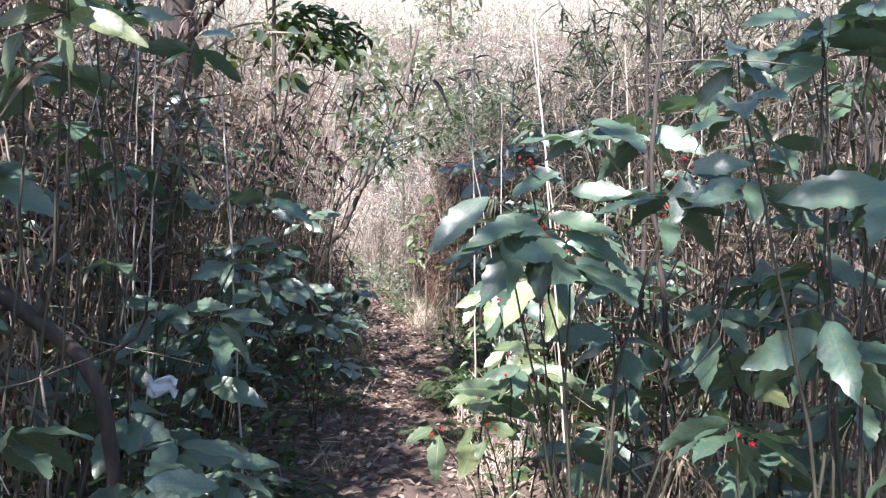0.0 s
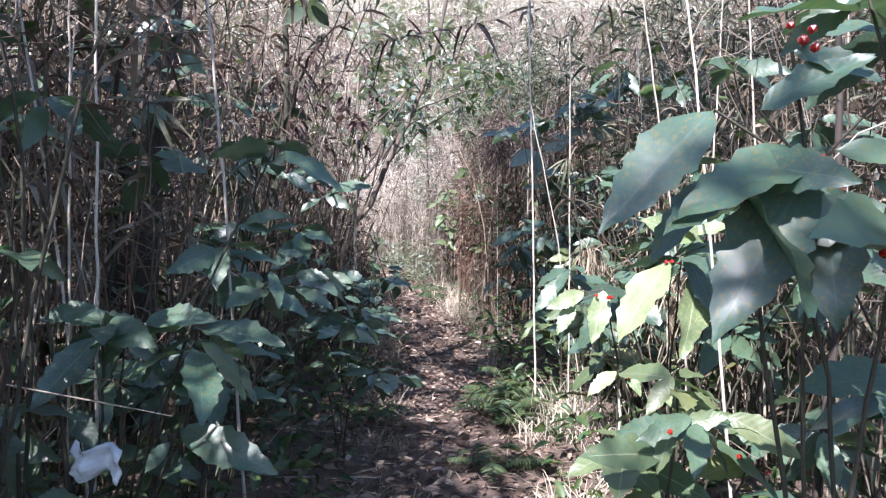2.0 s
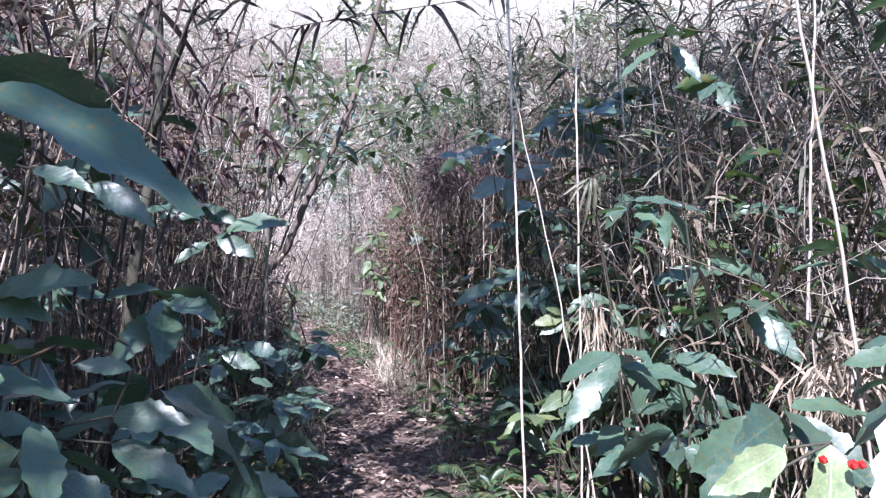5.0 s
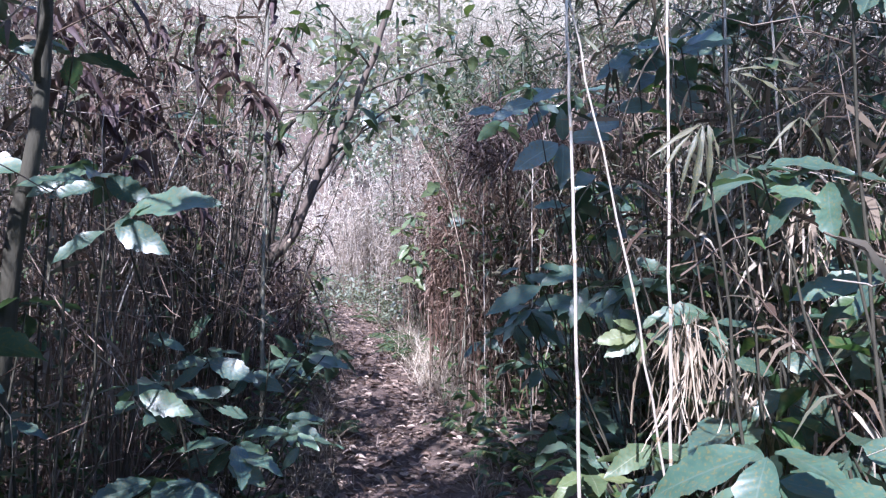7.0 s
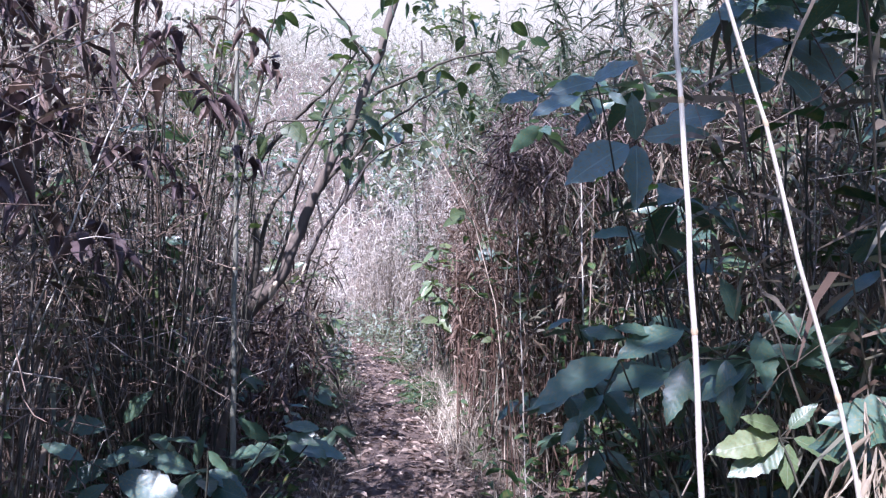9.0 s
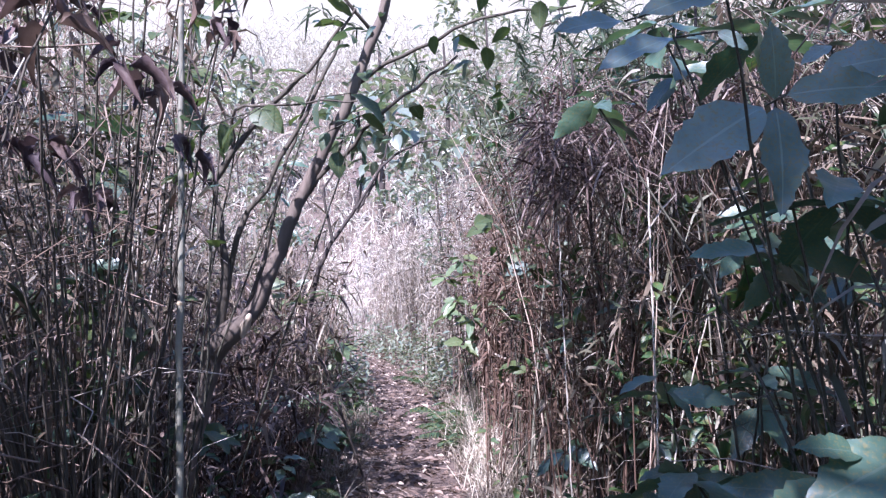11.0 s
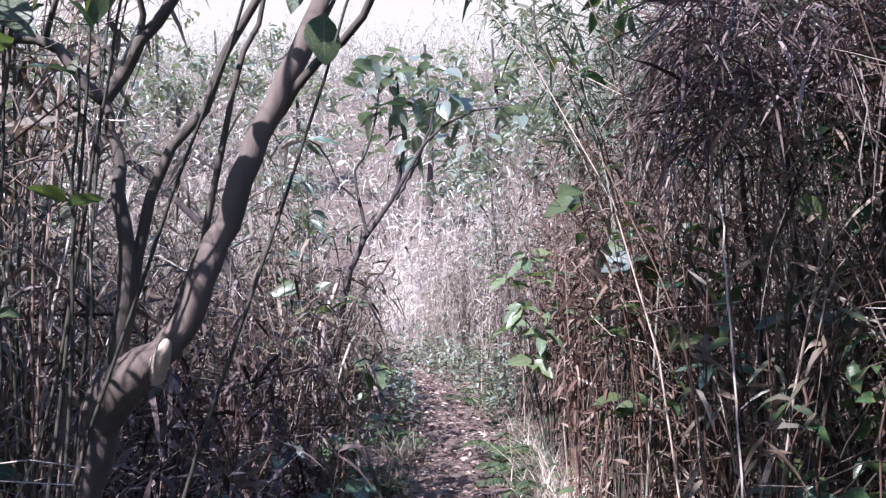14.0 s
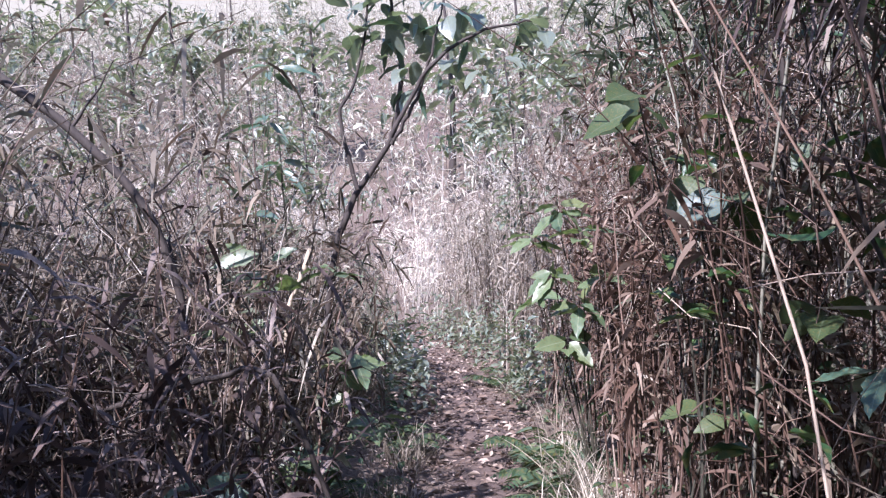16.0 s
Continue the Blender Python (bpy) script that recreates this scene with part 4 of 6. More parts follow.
for bx, by, bz, k in ((-1.43, 12.79, 3.35, 16), (-1.40, 12.80, 3.11, 12), (-1.37, 12.81, 2.85, 6), (-0.52, 12.64, 3.03, 8), (-0.92, 12.58, 2.96, 5), (-1.52, 12.58, 3.32, 14), (-1.54, 12.58, 3.06, 8), (-1.07, 12.65, 3.19, 14), (-1.15, 12.65, 2.90, 8)):
    for j in range(int(k * 1.4)):
        w_ = (random.gauss(0, 1), random.gauss(-0.3, 1), random.gauss(-0.5, 0.4))
        leaf_at((LONG, PALE_ROUND, PALE_ROUND)[j % 3], crook, Vector((bx, by, bz)) + Vector((random.gauss(0, 0.13), random.gauss(0, 0.1), random.gauss(0, 0.09))), w_, random.uniform(0.12, 0.22), random.uniform(-0.6, 0.6))

# bare branches
for label, l, r in (("dead brown branch slanting through the shrubs", [(-2.3, 2.3, 1.75), (-1.6, 2.15, 1.42), (-1.1, 2.1, 1.12), (-0.92, 2.12, 0.95), (-0.9, 2.3, 0.08)], 0.03),
                    ("bare arching branch reaching over the thicket", [(-3.03, 10.89, 2.67), (-2.75, 10.94, 2.47), (-2.45, 10.99, 2.25), (-2.15, 11.05, 1.91), (-2.05, 11.07, 1.61), (-2.01, 11.08, 1.41), (-2.03, 11.08, 1.07), (-2.04, 11.09, 0.69)], 0.024),
                    ("pale broken stick leaning in the tan tangle", [(-1.61, 11.59, 1.69), (-1.65, 11.58, 1.58), (-1.70, 11.58, 1.49), (-1.74, 11.57, 1.39)], 0.016),
                    ("thin dead branch lying across the thicket", [(-2.1, 10.6, 1.1), (-1.7, 10.4, 1.22), (-1.3, 10.3, 1.3), (-0.95, 10.4, 0.25)], 0.012),
                    ("dark upright branch above the berry shrub", [(0.72, 2.4, 0.05), (0.72, 2.45, 1.2), (0.66, 2.5, 1.6), (0.72, 2.6, 2.1), (0.7, 2.7, 2.6)], 0.01),
                    ("grey upright branch above the berry shrub", [(0.75, 3.2, 0.05), (0.84, 3.2, 1.2), (0.86, 3.3, 1.8), (0.84, 3.3, 2.6)], 0.013)):
    b_ = thing("dead_branch", tuple(l[-1] if l[-1][2] < l[0][2] else l[0]), label, "branch")
    if label.startswith("pale"):
        l = l + [(l[-1][0] - 0.05, l[-1][1], float(ground(*l[-1][:2])))]
    solid("limb", under(b_, tube_of(l, r, r * 0.6, 8, 24, 0.003)), M_WOOD if label.startswith("pale") else M_TWIG, b_)
    for k in range(4):
        s_ = l[1 + k % (len(l) - 2)]
        e_ = (s_[0] + random.uniform(-0.3, 0.3), s_[1] + random.uniform(-0.2, 0.2), s_[2] + random.uniform(0.1, 0.35))
        solid("twig", under(b_, tube_of([s_, e_], r * 0.35, r * 0.12, 5, 7, 0.01)), M_TWIG, b_)


# ---- bleached canes ----
def cane(foot, head, radius, label="bleached dry cane standing beside the path", joints=6, mat=None):
    fx, fy = foot
    fz = float(ground(fx, fy))
    top = thing("dry_cane", (fx, fy, fz), label, "cane", "dry canes beside the path")
    radius *= 0.82
    hx, hy, hz = head
    pts = [(fx, fy, fz - 0.05), (fx + (hx - fx) * 0.45, fy + (hy - fy) * 0.45, fz + (hz - fz) * 0.5), head]
    q, r = limb(pts, radius, radius * 0.62, 26, 0.002)
    stalk = solid("stalk", under(top, tubes(q[None], r[None], 8)), M_OLD if label.startswith("grey-green") else M_CANE, top)
    for k in range(1, joints):
        i = int(k * 25 / joints)
        d = q[i + 1] - q[i]
        d = d / np.linalg.norm(d)
        ring = tubes(np.stack([q[i] - d * 0.006, q[i], q[i] + d * 0.006])[None], np.array([[r[i] * 1.04, r[i] * 1.3, r[i] * 1.04]]), 8)
        solid("joint", under(top, ring), M_NODE, stalk)
    return top


cane((0.29, 5.9), (0.17, 5.86, 2.75), 0.008)
cane((0.56, 5.55), (0.06, 5.65, 2.6), 0.005, "thin bleached cane leaning across the shrubs")
cane((0.44, 5.5), (0.38, 5.48, 2.5), 0.0062)
cane((-0.88, 3.56), (-1.12, 3.55, 2.7), 0.0075, "bleached dry cane leaning in the dim thicket")
cane((-1.12, 2.98), (-1.15, 2.98, 2.5), 0.006)
cane((-1.17, 2.94), (-1.21, 2.96, 2.6), 0.005)
cane((-1.2, 3.2), (-1.55, 3.2, 2.4), 0.006, "thin grey cane leaning in the dim thicket")
cane((-1.12, 7.72), (-1.14, 7.76, 3.1), 0.0165, "grey-green bamboo cane beside the path")
cane((-1.75, 6.6), (-1.2, 6.9, 2.2), 0.005, "pale cane slanting through the dark thicket")
cane((-1.9, 6.9), (-1.25, 7.2, 2.3), 0.005, "pale cane slanting through the dark thicket")
cane((0.92, 6.2), (0.8, 6.2, 2.5), 0.008)
cane((1.05, 6.0), (0.9, 6.1, 2.6), 0.007)
cane((1.15, 4.4), (1.05, 4.6, 2.6), 0.008)
cane((1.0, 4.9), (1.05, 4.9, 2.6), 0.007)
cane((0.42, 8.2), (0.4, 8.2, 2.0), 0.006)
cane((0.2, 9.0), (0.15, 9.0, 1.9), 0.005)
cane((0.5, 8.9), (0.85, 8.8, 1.8), 0.006, "thin bleached cane leaning across the shrubs")
cane((0.55, 3.0), (0.35, 3.2, 2.3), 0.006)
cane((0.75, 4.0), (0.42, 4.1, 2.6), 0.006)

# ---- broad-leaved shrubs, right side ----
shrub("dark green aucuba shrub with toothed leaves and red berries", (0.5, 2.25),
      [(0.16, 2.12, 1.42, 8, 0.7, 6), (0.34, 2.05, 1.36, 9, 0.8, 6), (0.62, 2.1, 1.5, 8, 0.5, 5), (0.8, 2.0, 1.55, 8, 0.5, 4), (0.42, 2.3, 1.72, 7, 0.5, 0), (0.95, 2.2, 1.3, 8, 0.7, 0)], 0.21)
shrub("broad-leaved shrub with dull green leaves and a few berries", (0.62, 2.55),
      [(0.55, 2.35, 1.1, 8, 0.6, 3), (0.85, 2.3, 1.08, 8, 0.6, 4), (1.05, 2.3, 1.2, 8, 0.6, 0), (0.3, 2.7, 0.92, 8, 0.7, 3), (0.95, 2.2, 0.78, 7, 0.5, 0), (1.1, 2.4, 0.7, 7, 0.5, 0), (0.45, 2.5, 0.7, 7, 0.6, 4)], 0.19)
shrub("yellow-green young shrub catching the sun", (0.88, 2.4), [(0.86, 2.15, 1.02, 6, 0.45, 2), (0.98, 2.25, 0.72, 6, 0.4, 0)], 0.15, FRESH)
shrub("low sunlit shrub with pale green leaves beside the path", (0.25, 2.95), [(0.18, 2.85, 0.83, 7, 0.8, 2), (0.34, 3.0, 0.95, 7, 0.6, 0), (0.14, 2.75, 0.7, 5, 1.2, 2)], 0.17, FRESH)
shrub("aucuba shrub with large sunlit toothed leaves", (0.62, 3.9),
      [(0.5, 3.55, 1.26, 8, 0.9, 5), (0.4, 3.93, 1.1, 8, 0.8, 0), (0.7, 3.7, 1.4, 7, 0.5, 0), (0.75, 3.8, 1.0, 7, 0.7, 0), (0.9, 3.6, 1.2, 7, 0.6, 0)], 0.22)
shrub("sunlit yellow-green shrub low on the bank", (0.6, 4.1), [(0.5, 3.8, 0.72, 7, 0.5, 3), (0.72, 4.0, 0.62, 7, 0.4, 0), (0.38, 4.2, 0.82, 6, 0.6, 0)], 0.18, FRESH)
shrub("glossy green shrub in half shade", (0.55, 4.75), [(0.3, 4.64, 1.14, 8, 0.6, 0), (0.42, 4.5, 0.95, 7, 0.7, 0), (0.7, 4.7, 1.3, 8, 0.5, 0), (0.95, 4.6, 1.45, 7, 0.5, 0)], 0.19)
shrub("tall aucuba shrub with bluish glossy leaves", (0.8, 7.0),
      [(0.59, 6.5, 2.27, 8, 0.4, 0), (0.76, 6.57, 2.18, 8, 0.4, 0), (0.5, 7.3, 2.25, 8, 0.35, 0), (0.85, 6.9, 2.4, 8, 0.4, 0), (0.18, 7.9, 2.2, 7, 0.4, 0), (0.3, 7.5, 2.3, 7, 0.35, 0), (0.95, 6.4, 2.35, 7, 0.5, 0)], 0.19)
shrub("aucuba shrub with broad toothed leaves in blue shade", (0.75, 6.6),
      [(0.55, 6.42, 1.36, 10, 0.8, 0), (0.42, 6.75, 1.25, 8, 0.6, 0), (0.25, 7.1, 1.2, 8, 0.6, 0), (0.75, 6.3, 1.42, 8, 0.6, 0), (0.95, 6.5, 1.6, 7, 0.5, 0), (0.2, 7.4, 1.1, 7, 0.5, 0)], 0.21)
shrub("broad shrub with large bluish leaves on the bank", (0.95, 5.8),
      [(0.72, 5.75, 1.0, 8, 0.5, 0), (0.85, 5.4, 0.92, 8, 0.5, 0), (0.62, 5.15, 0.78, 7, 0.4, 0), (1.05, 5.7, 1.2, 7, 0.5, 0)], 0.24, BROAD)
shrub("yellow-green young shrub low beside the path", (0.5, 6.05), [(0.32, 6.0, 0.72, 7, 0.5, 0), (0.5, 5.9, 0.85, 7, 0.5, 0), (0.66, 5.95, 0.8, 7, 0.3, 0)], 0.17, FRESH)
shrub("shaded shrub with dull broad leaves", (0.75, 8.2), [(0.45, 7.95, 1.0, 8, 0.6, 0), (0.7, 8.0, 1.25, 8, 0.6, 0), (0.35, 8.4, 0.8, 7, 0.5, 0), (0.95, 8.1, 0.9, 8, 0.5, 0), (0.85, 7.8, 1.6, 7, 0.5, 0)], 0.19)
shrub("low dim shrub under the russet thicket", (0.35, 9.6), [(0.2, 9.4, 0.78, 7, 0.5, 0), (0.45, 9.5, 0.95, 7, 0.5, 0), (0.65, 9.4, 0.8, 7, 0.5, 0), (0.3, 9.8, 1.3, 6, 0.6, 0), (0.6, 9.7, 1.5, 6, 0.6, 0)], 0.17)
shrub("thin shrub with a few oval leaves in the russet thicket", (0.0, 10.5), [(-0.16, 10.2, 2.02, 4, 0.6, 0), (0.1, 10.3, 1.75, 4, 0.7, 0), (0.3, 10.2, 1.45, 4, 0.7, 0), (0.05, 10.5, 1.1, 4, 0.6, 0)], 0.16, ROUND)
shrub("leafy green shrub at the path's bend", (-0.3, 12.4), [(-0.42, 12.1, 1.85, 9, 0.6, 0), (-0.56, 12.2, 1.7, 9, 0.6, 0), (-0.3, 12.0, 1.72, 8, 0.6, 0), (-0.45, 12.0, 1.52, 9, 0.6, 0), (-0.33, 12.1, 1.36, 8, 0.6, 0), (-0.56, 12.3, 1.38, 8, 0.5, 0), (-0.4, 12.1, 1.15, 8, 0.5, 0), (-0.2, 12.1, 1.5, 8, 0.6, 0)], 0.17, FRESH)

# ---- broad-leaved shrubs, left side ----
shrub("dim aucuba shrub with drooping dark leaves", (-1.25, 2.9), [(-1.05, 2.85, 1.1, 8, 0.9, 0), (-0.85, 2.9, 1.05, 8, 0.8, 0), (-1.4, 2.7, 0.85, 8, 0.6, 0), (-1.3, 2.6, 1.9, 7, 0.6, 0), (-1.1, 2.3, 2.15, 7, 0.5, 0), (-1.55, 2.8, 1.5, 7, 0.7, 0)], 0.2)
shrub("low dark green shrub beside the path", (-0.8, 2.5), [(-0.78, 2.3, 0.72, 9, 0.5, 0), (-0.68, 2.5, 0.6, 8, 0.5, 0), (-0.95, 2.35, 0.8, 8, 0.5, 0), (-0.66, 2.75, 0.48, 7, 0.4, 0)], 0.2)
shrub("dark glossy shrub with oval pointed leaves", (-1.15, 3.75), [(-1.0, 3.56, 1.26, 8, 0.6, 0), (-0.84, 3.56, 1.15, 8, 0.7, 0), (-0.78, 3.9, 1.16, 8, 0.6, 0), (-1.05, 3.78, 0.72, 8, 0.4, 0), (-0.95, 3.3, 0.95, 8, 0.6, 0), (-1.25, 3.6, 1.55, 7, 0.6, 0)], 0.2)
shrub("shaded shrub with a few bluish sky-lit leaves", (-1.3, 4.6), [(-1.13, 4.54, 1.68, 7, 0.6, 0), (-1.3, 4.5, 1.9, 7, 0.6, 0), (-0.95, 4.6, 1.3, 8, 0.6, 0), (-0.75, 4.5, 0.85, 8, 0.5, 0), (-1.2, 4.3, 1.2, 7, 0.6, 0)], 0.19)
shrub("low broad-leaved shrub at the path's edge", (-0.8, 4.9), [(-0.6, 4.7, 0.62, 8, 0.4, 0), (-0.72, 5.1, 0.82, 8, 0.5, 0), (-0.9, 4.9, 0.9, 8, 0.5, 0), (-0.55, 5.3, 0.5, 7, 0.4, 0)], 0.18)
shrub("low dark shrub with sky-lit leaves beside the path", (-1.0, 6.3), [(-0.85, 6.1, 0.8, 8, 0.5, 0), (-0.75, 6.6, 0.72, 8, 0.4, 0), (-0.85, 6.9, 0.7, 7, 0.4, 0), (-1.1, 6.2, 0.95, 8, 0.5, 0), (-0.95, 5.9, 0.5, 7, 0.4, 0), (-1.1, 5.6, 1.65, 7, 0.4, 0)], 0.19)
shrub("low shrub with broad drooping leaves under the bent tree", (-1.2, 7.4), [(-1.05, 7.15, 0.85, 9, 0.5, 0), (-0.85, 7.5, 0.9, 8, 0.5, 0), (-1.3, 7.3, 0.95, 8, 0.5, 0), (-0.75, 7.9, 0.85, 6, 0.5, 0), (-1.35, 7.0, 0.7, 8, 0.4, 0)], 0.2)
shrub("dim leafy shrub behind the bent tree", (-1.6, 8.7), [(-1.35, 8.5, 1.05, 7, 0.5, 0), (-1.7, 8.4, 1.25, 7, 0.5, 0), (-1.9, 8.3, 1.6, 8, 0.5, 0), (-1.75, 8.5, 2.1, 7, 0.5, 0), (-1.55, 8.2, 0.75, 7, 0.4, 0), (-1.9, 8.8, 2.45, 7, 0.6, 0), (-2.2, 9.1, 2.75, 7, 0.6, 0), (-1.6, 8.9, 2.65, 7, 0.6, 0), (-2.3, 8.9, 2.2, 7, 0.6, 0), (-2.0, 9.1, 3.0, 7, 0.6, 0), (-1.65, 9.1, 2.95, 7, 0.6, 0)], 0.15, ROUND)
shrub("shrub with pointed green leaves in the tan thicket", (-1.85, 11.6), [(-1.7, 11.3, 1.55, 6, 0.4, 0), (-1.45, 11.4, 1.6, 6, 0.4, 0), (-1.35, 11.3, 1.2, 6, 0.5, 0), (-1.55, 11.1, 0.8, 7, 0.5, 0), (-1.3, 11.6, 0.85, 6, 0.4, 0)], 0.18, FRESH)
shrub("slim sapling with long drooping leaves", (-2.05, 12.4), [(-2.0, 12.2, 2.75, 6, 0.6, 0), (-2.05, 12.2, 2.45, 7, 0.5, 0), (-1.98, 12.2, 2.2, 7, 0.5, 0), (-2.15, 12.2, 1.95, 6, 0.5, 0)], 0.22, LONG)
shrub("low green shrub beside the trodden path", (-1.45, 11.0), [(-1.35, 10.8, 0.62, 7, 0.4, 0), (-1.47, 11.3, 0.8, 6, 0.4, 0), (-1.3, 10.3, 0.7, 7, 0.5, 0), (-1.6, 10.4, 0.9, 7, 0.5, 0)], 0.16)
shrub("low shrub in the dim tangle beside the path", (-1.5, 9.7), [(-1.3, 9.5, 0.7, 7, 0.4, 0), (-1.6, 9.6, 0.85, 7, 0.4, 0), (-1.2, 9.2, 0.6, 6, 0.4, 0), (-1.8, 9.5, 1.3, 6, 0.5, 0)], 0.16)

shrub("tall dark aucuba shrub standing over the bank", (1.25, 7.3), [(1.25, 6.9, 2.5, 8, 0.5, 0), (1.4, 7.2, 2.15, 8, 0.6, 0), (1.5, 6.8, 1.8, 8, 0.6, 0)], 0.2)
# more heads close to the start, and shrubs filling the gaps
shrub("tall berry shrub with large leaves close to the path", (0.85, 1.75), [(0.98, 1.65, 1.5, 8, 0.6, 4), (0.85, 1.7, 1.2, 8, 0.6, 0), (0.7, 1.8, 0.95, 8, 0.6, 3), (1.05, 1.9, 1.0, 8, 0.5, 0)], 0.2)
shrub("broad dark shrub with large leaves crowding the bank", (1.05, 2.1), [(0.95, 1.95, 1.35, 8, 0.6, 3), (1.1, 2.0, 1.1, 8, 0.6, 0), (0.85, 2.0, 0.9, 8, 0.6, 3), (1.2, 2.1, 1.55, 8, 0.5, 0), (1.0, 2.0, 0.65, 8, 0.5, 0), (0.75, 2.1, 1.2, 8, 0.6, 0)], 0.19)
shrub("broad dark shrub with mottled leaves under the branches", (1.35, 2.9), [(1.15, 2.75, 1.75, 8, 0.5, 0), (0.95, 2.8, 1.95, 8, 0.5, 0), (1.4, 2.8, 1.5, 8, 0.6, 0), (1.25, 2.7, 1.2, 8, 0.6, 0), (0.7, 2.7, 1.8, 8, 0.5, 2), (1.5, 2.9, 2.0, 8, 0.5, 0)], 0.2)
shrub("tall dark shrub with leaves against the light", (-1.15, 1.9), [(-0.9, 1.8, 1.93, 7, 0.5, 0), (-1.05, 1.9, 1.76, 7, 0.6, 0), (-1.2, 2.0, 1.5, 7, 0.6, 0), (-0.95, 1.7, 0.9, 8, 0.5, 0), (-0.75, 1.95, 0.72, 8, 0.4, 0), (-1.25, 1.9, 1.15, 8, 0.6, 0)], 0.19)
for y_ in np.arange(1.7, 9.6, 0.42):
    for sgn in (-1, 1):
        y_ = float(y_)
        if (sgn < 0 and y_ > 6.0 and random.random() < 0.75) or (sgn > 0 and y_ > 8.2):
            continue
        off_ = random.uniform(0.95, 1.6)
        fx_ = float(centre(y_)) + sgn * off_
        heads_ = []
        for _ in range(6):
            hx_ = fx_ + random.uniform(-0.3, 0.3) - sgn * random.uniform(0, 0.2)
            hy_ = y_ + random.uniform(-0.3, 0.3)
            heads_.append((hx_, hy_, float(ground(hx_, hy_)) + random.choice((0.35, 0.55, 0.8, 1.1, 1.5, 1.9)) + random.uniform(-0.12, 0.12), random.randint(5, 8), random.uniform(0.4, 0.8), 0))
        shrub("dark green aucuba shrub growing among withered stalks", (fx_, y_), heads_, random.uniform(0.14, 0.2))

# shrubs of shrivelled leaves
shrub("bush of shrivelled purple-brown leaves hanging on thin stems", (-1.5, 7.9),
      [(random.uniform(-2.2, -0.98), random.uniform(6.9, 8.0), random.uniform(1.8, 2.95), random.randint(4, 7), 1.1, 0) for _ in range(44)],
      0.1, CURLED, M_LIMB, name="withered_bush", group="withered bushes", radius=0.004)
shrub("bush of shrivelled dark leaves in the dim thicket", (-1.4, 6.5),
      [(random.uniform(-1.7, -1.05), random.uniform(6.2, 7.0), random.uniform(1.6, 2.6), random.randint(3, 6), 1.1, 0) for _ in range(14)], 0.12, CURLED, M_LIMB, name="withered_bush", group="withered bushes", radius=0.004)

# leaves on the limb that hangs over the path
spray = shrub("leafy evergreen spray hanging from above", (-1.3, 4.75), [(-0.66, 4.3, 2.45, 7, 0.9, 0), (-0.85, 4.4, 2.55, 7, 0.9, 0), (-1.1, 4.5, 2.6, 7, 0.9, 0), (-0.6, 4.6, 2.5, 6, 0.8, 0), (-1.25, 4.3, 2.4, 6, 0.9, 0), (-0.95, 4.6, 2.35, 6, 0.9, 0)], 0.13, ROUND, M_TWIG, name="evergreen_spray", group="")



# ---- leaf sprays that stand out beside the path ----
def leaf_spray(label, foot, berries, mesh, leaves):
    """A spray: a stem to each cluster of leaves, each leaf from its root to its tip."""
    fx, fy = foot
    fz = float(ground(fx, fy))
    top = thing("leaf_spray", (fx, fy, fz), label, "shrub", "leaf sprays beside the path")
    heads, stems = [], []
    for a in leaves:
        root, tip = Vector(a[:3]), Vector(a[3:])
        near = [h for h in heads if (h - root).length < 0.16]
        hub = near[0] if near else root
        at = heads.index(hub) if near else len(heads)
        if not near:
            heads.append(root)
            mid = ((fx + root.x) / 2 + random.uniform(-0.05, 0.05), (fy + root.y) / 2 + 0.06, fz + (root.z - fz) * 0.6)
            stems.append(solid("stem", under(top, tube_of([(fx, fy, fz - 0.04), mid, tuple(root)], 0.0048, 0.0025, 6, 14, 0.003)), M_STEM, top))
        if (hub - root).length > 0.01:
            solid("stalk", under(top, tube_of([tuple(hub), tuple(root)], 0.0025, 0.002, 5, 4)), M_STEM, stems[at])
        leaf_at(mesh, stems[at], root, tip - root, (tip - root).length, random.uniform(-0.3, 0.3), face=(random.gauss(0, 0.6), random.gauss(0, 0.5), 0.6) if mesh == ROUND else (random.gauss(-0.1, 0.25), -0.75, 0.55))
    for k in range(berries):
        b = new("berry", BERRY)
        b.parent = stems[k % len(heads)]
        h = heads[k % len(heads)]
        b.matrix_basis = Matrix.Translation(h - top.location + Vector((random.uniform(-0.035, 0.035), random.uniform(-0.05, 0.0), random.uniform(-0.03, 0.03)))) @ Matrix.Scale(random.uniform(0.006, 0.008), 4)
        tagged(b, "glossy red berry")


leaf_spray("pale bamboo leaf fan in the dim thicket", (-1.2, 3.3), 0, NARROW, [
    (-1.11, 3.23, 1.67, -1.24, 3.21, 1.69),
    (-1.11, 3.23, 1.67, -0.93, 3.20, 1.69),
    (-1.10, 3.24, 1.67, -1.02, 3.20, 1.52),
    (-1.11, 3.23, 1.67, -1.15, 3.21, 1.56),
    (-1.10, 3.24, 1.67, -0.97, 3.20, 1.58),
    (-1.12, 3.23, 1.68, -1.18, 3.21, 1.74),
])
leaf_spray("drooping fan of pale green bamboo leaves", (0.55, 5.05), 0, NARROW, [
    (0.32, 5.00, 1.71, 0.21, 4.97, 1.65),
    (0.32, 5.00, 1.71, 0.26, 4.97, 1.58),
    (0.32, 5.00, 1.71, 0.29, 4.96, 1.53),
    (0.31, 5.00, 1.71, 0.23, 4.97, 1.62),
    (0.33, 5.00, 1.71, 0.36, 4.98, 1.62),
    (0.33, 5.00, 1.71, 0.33, 4.97, 1.56),
])
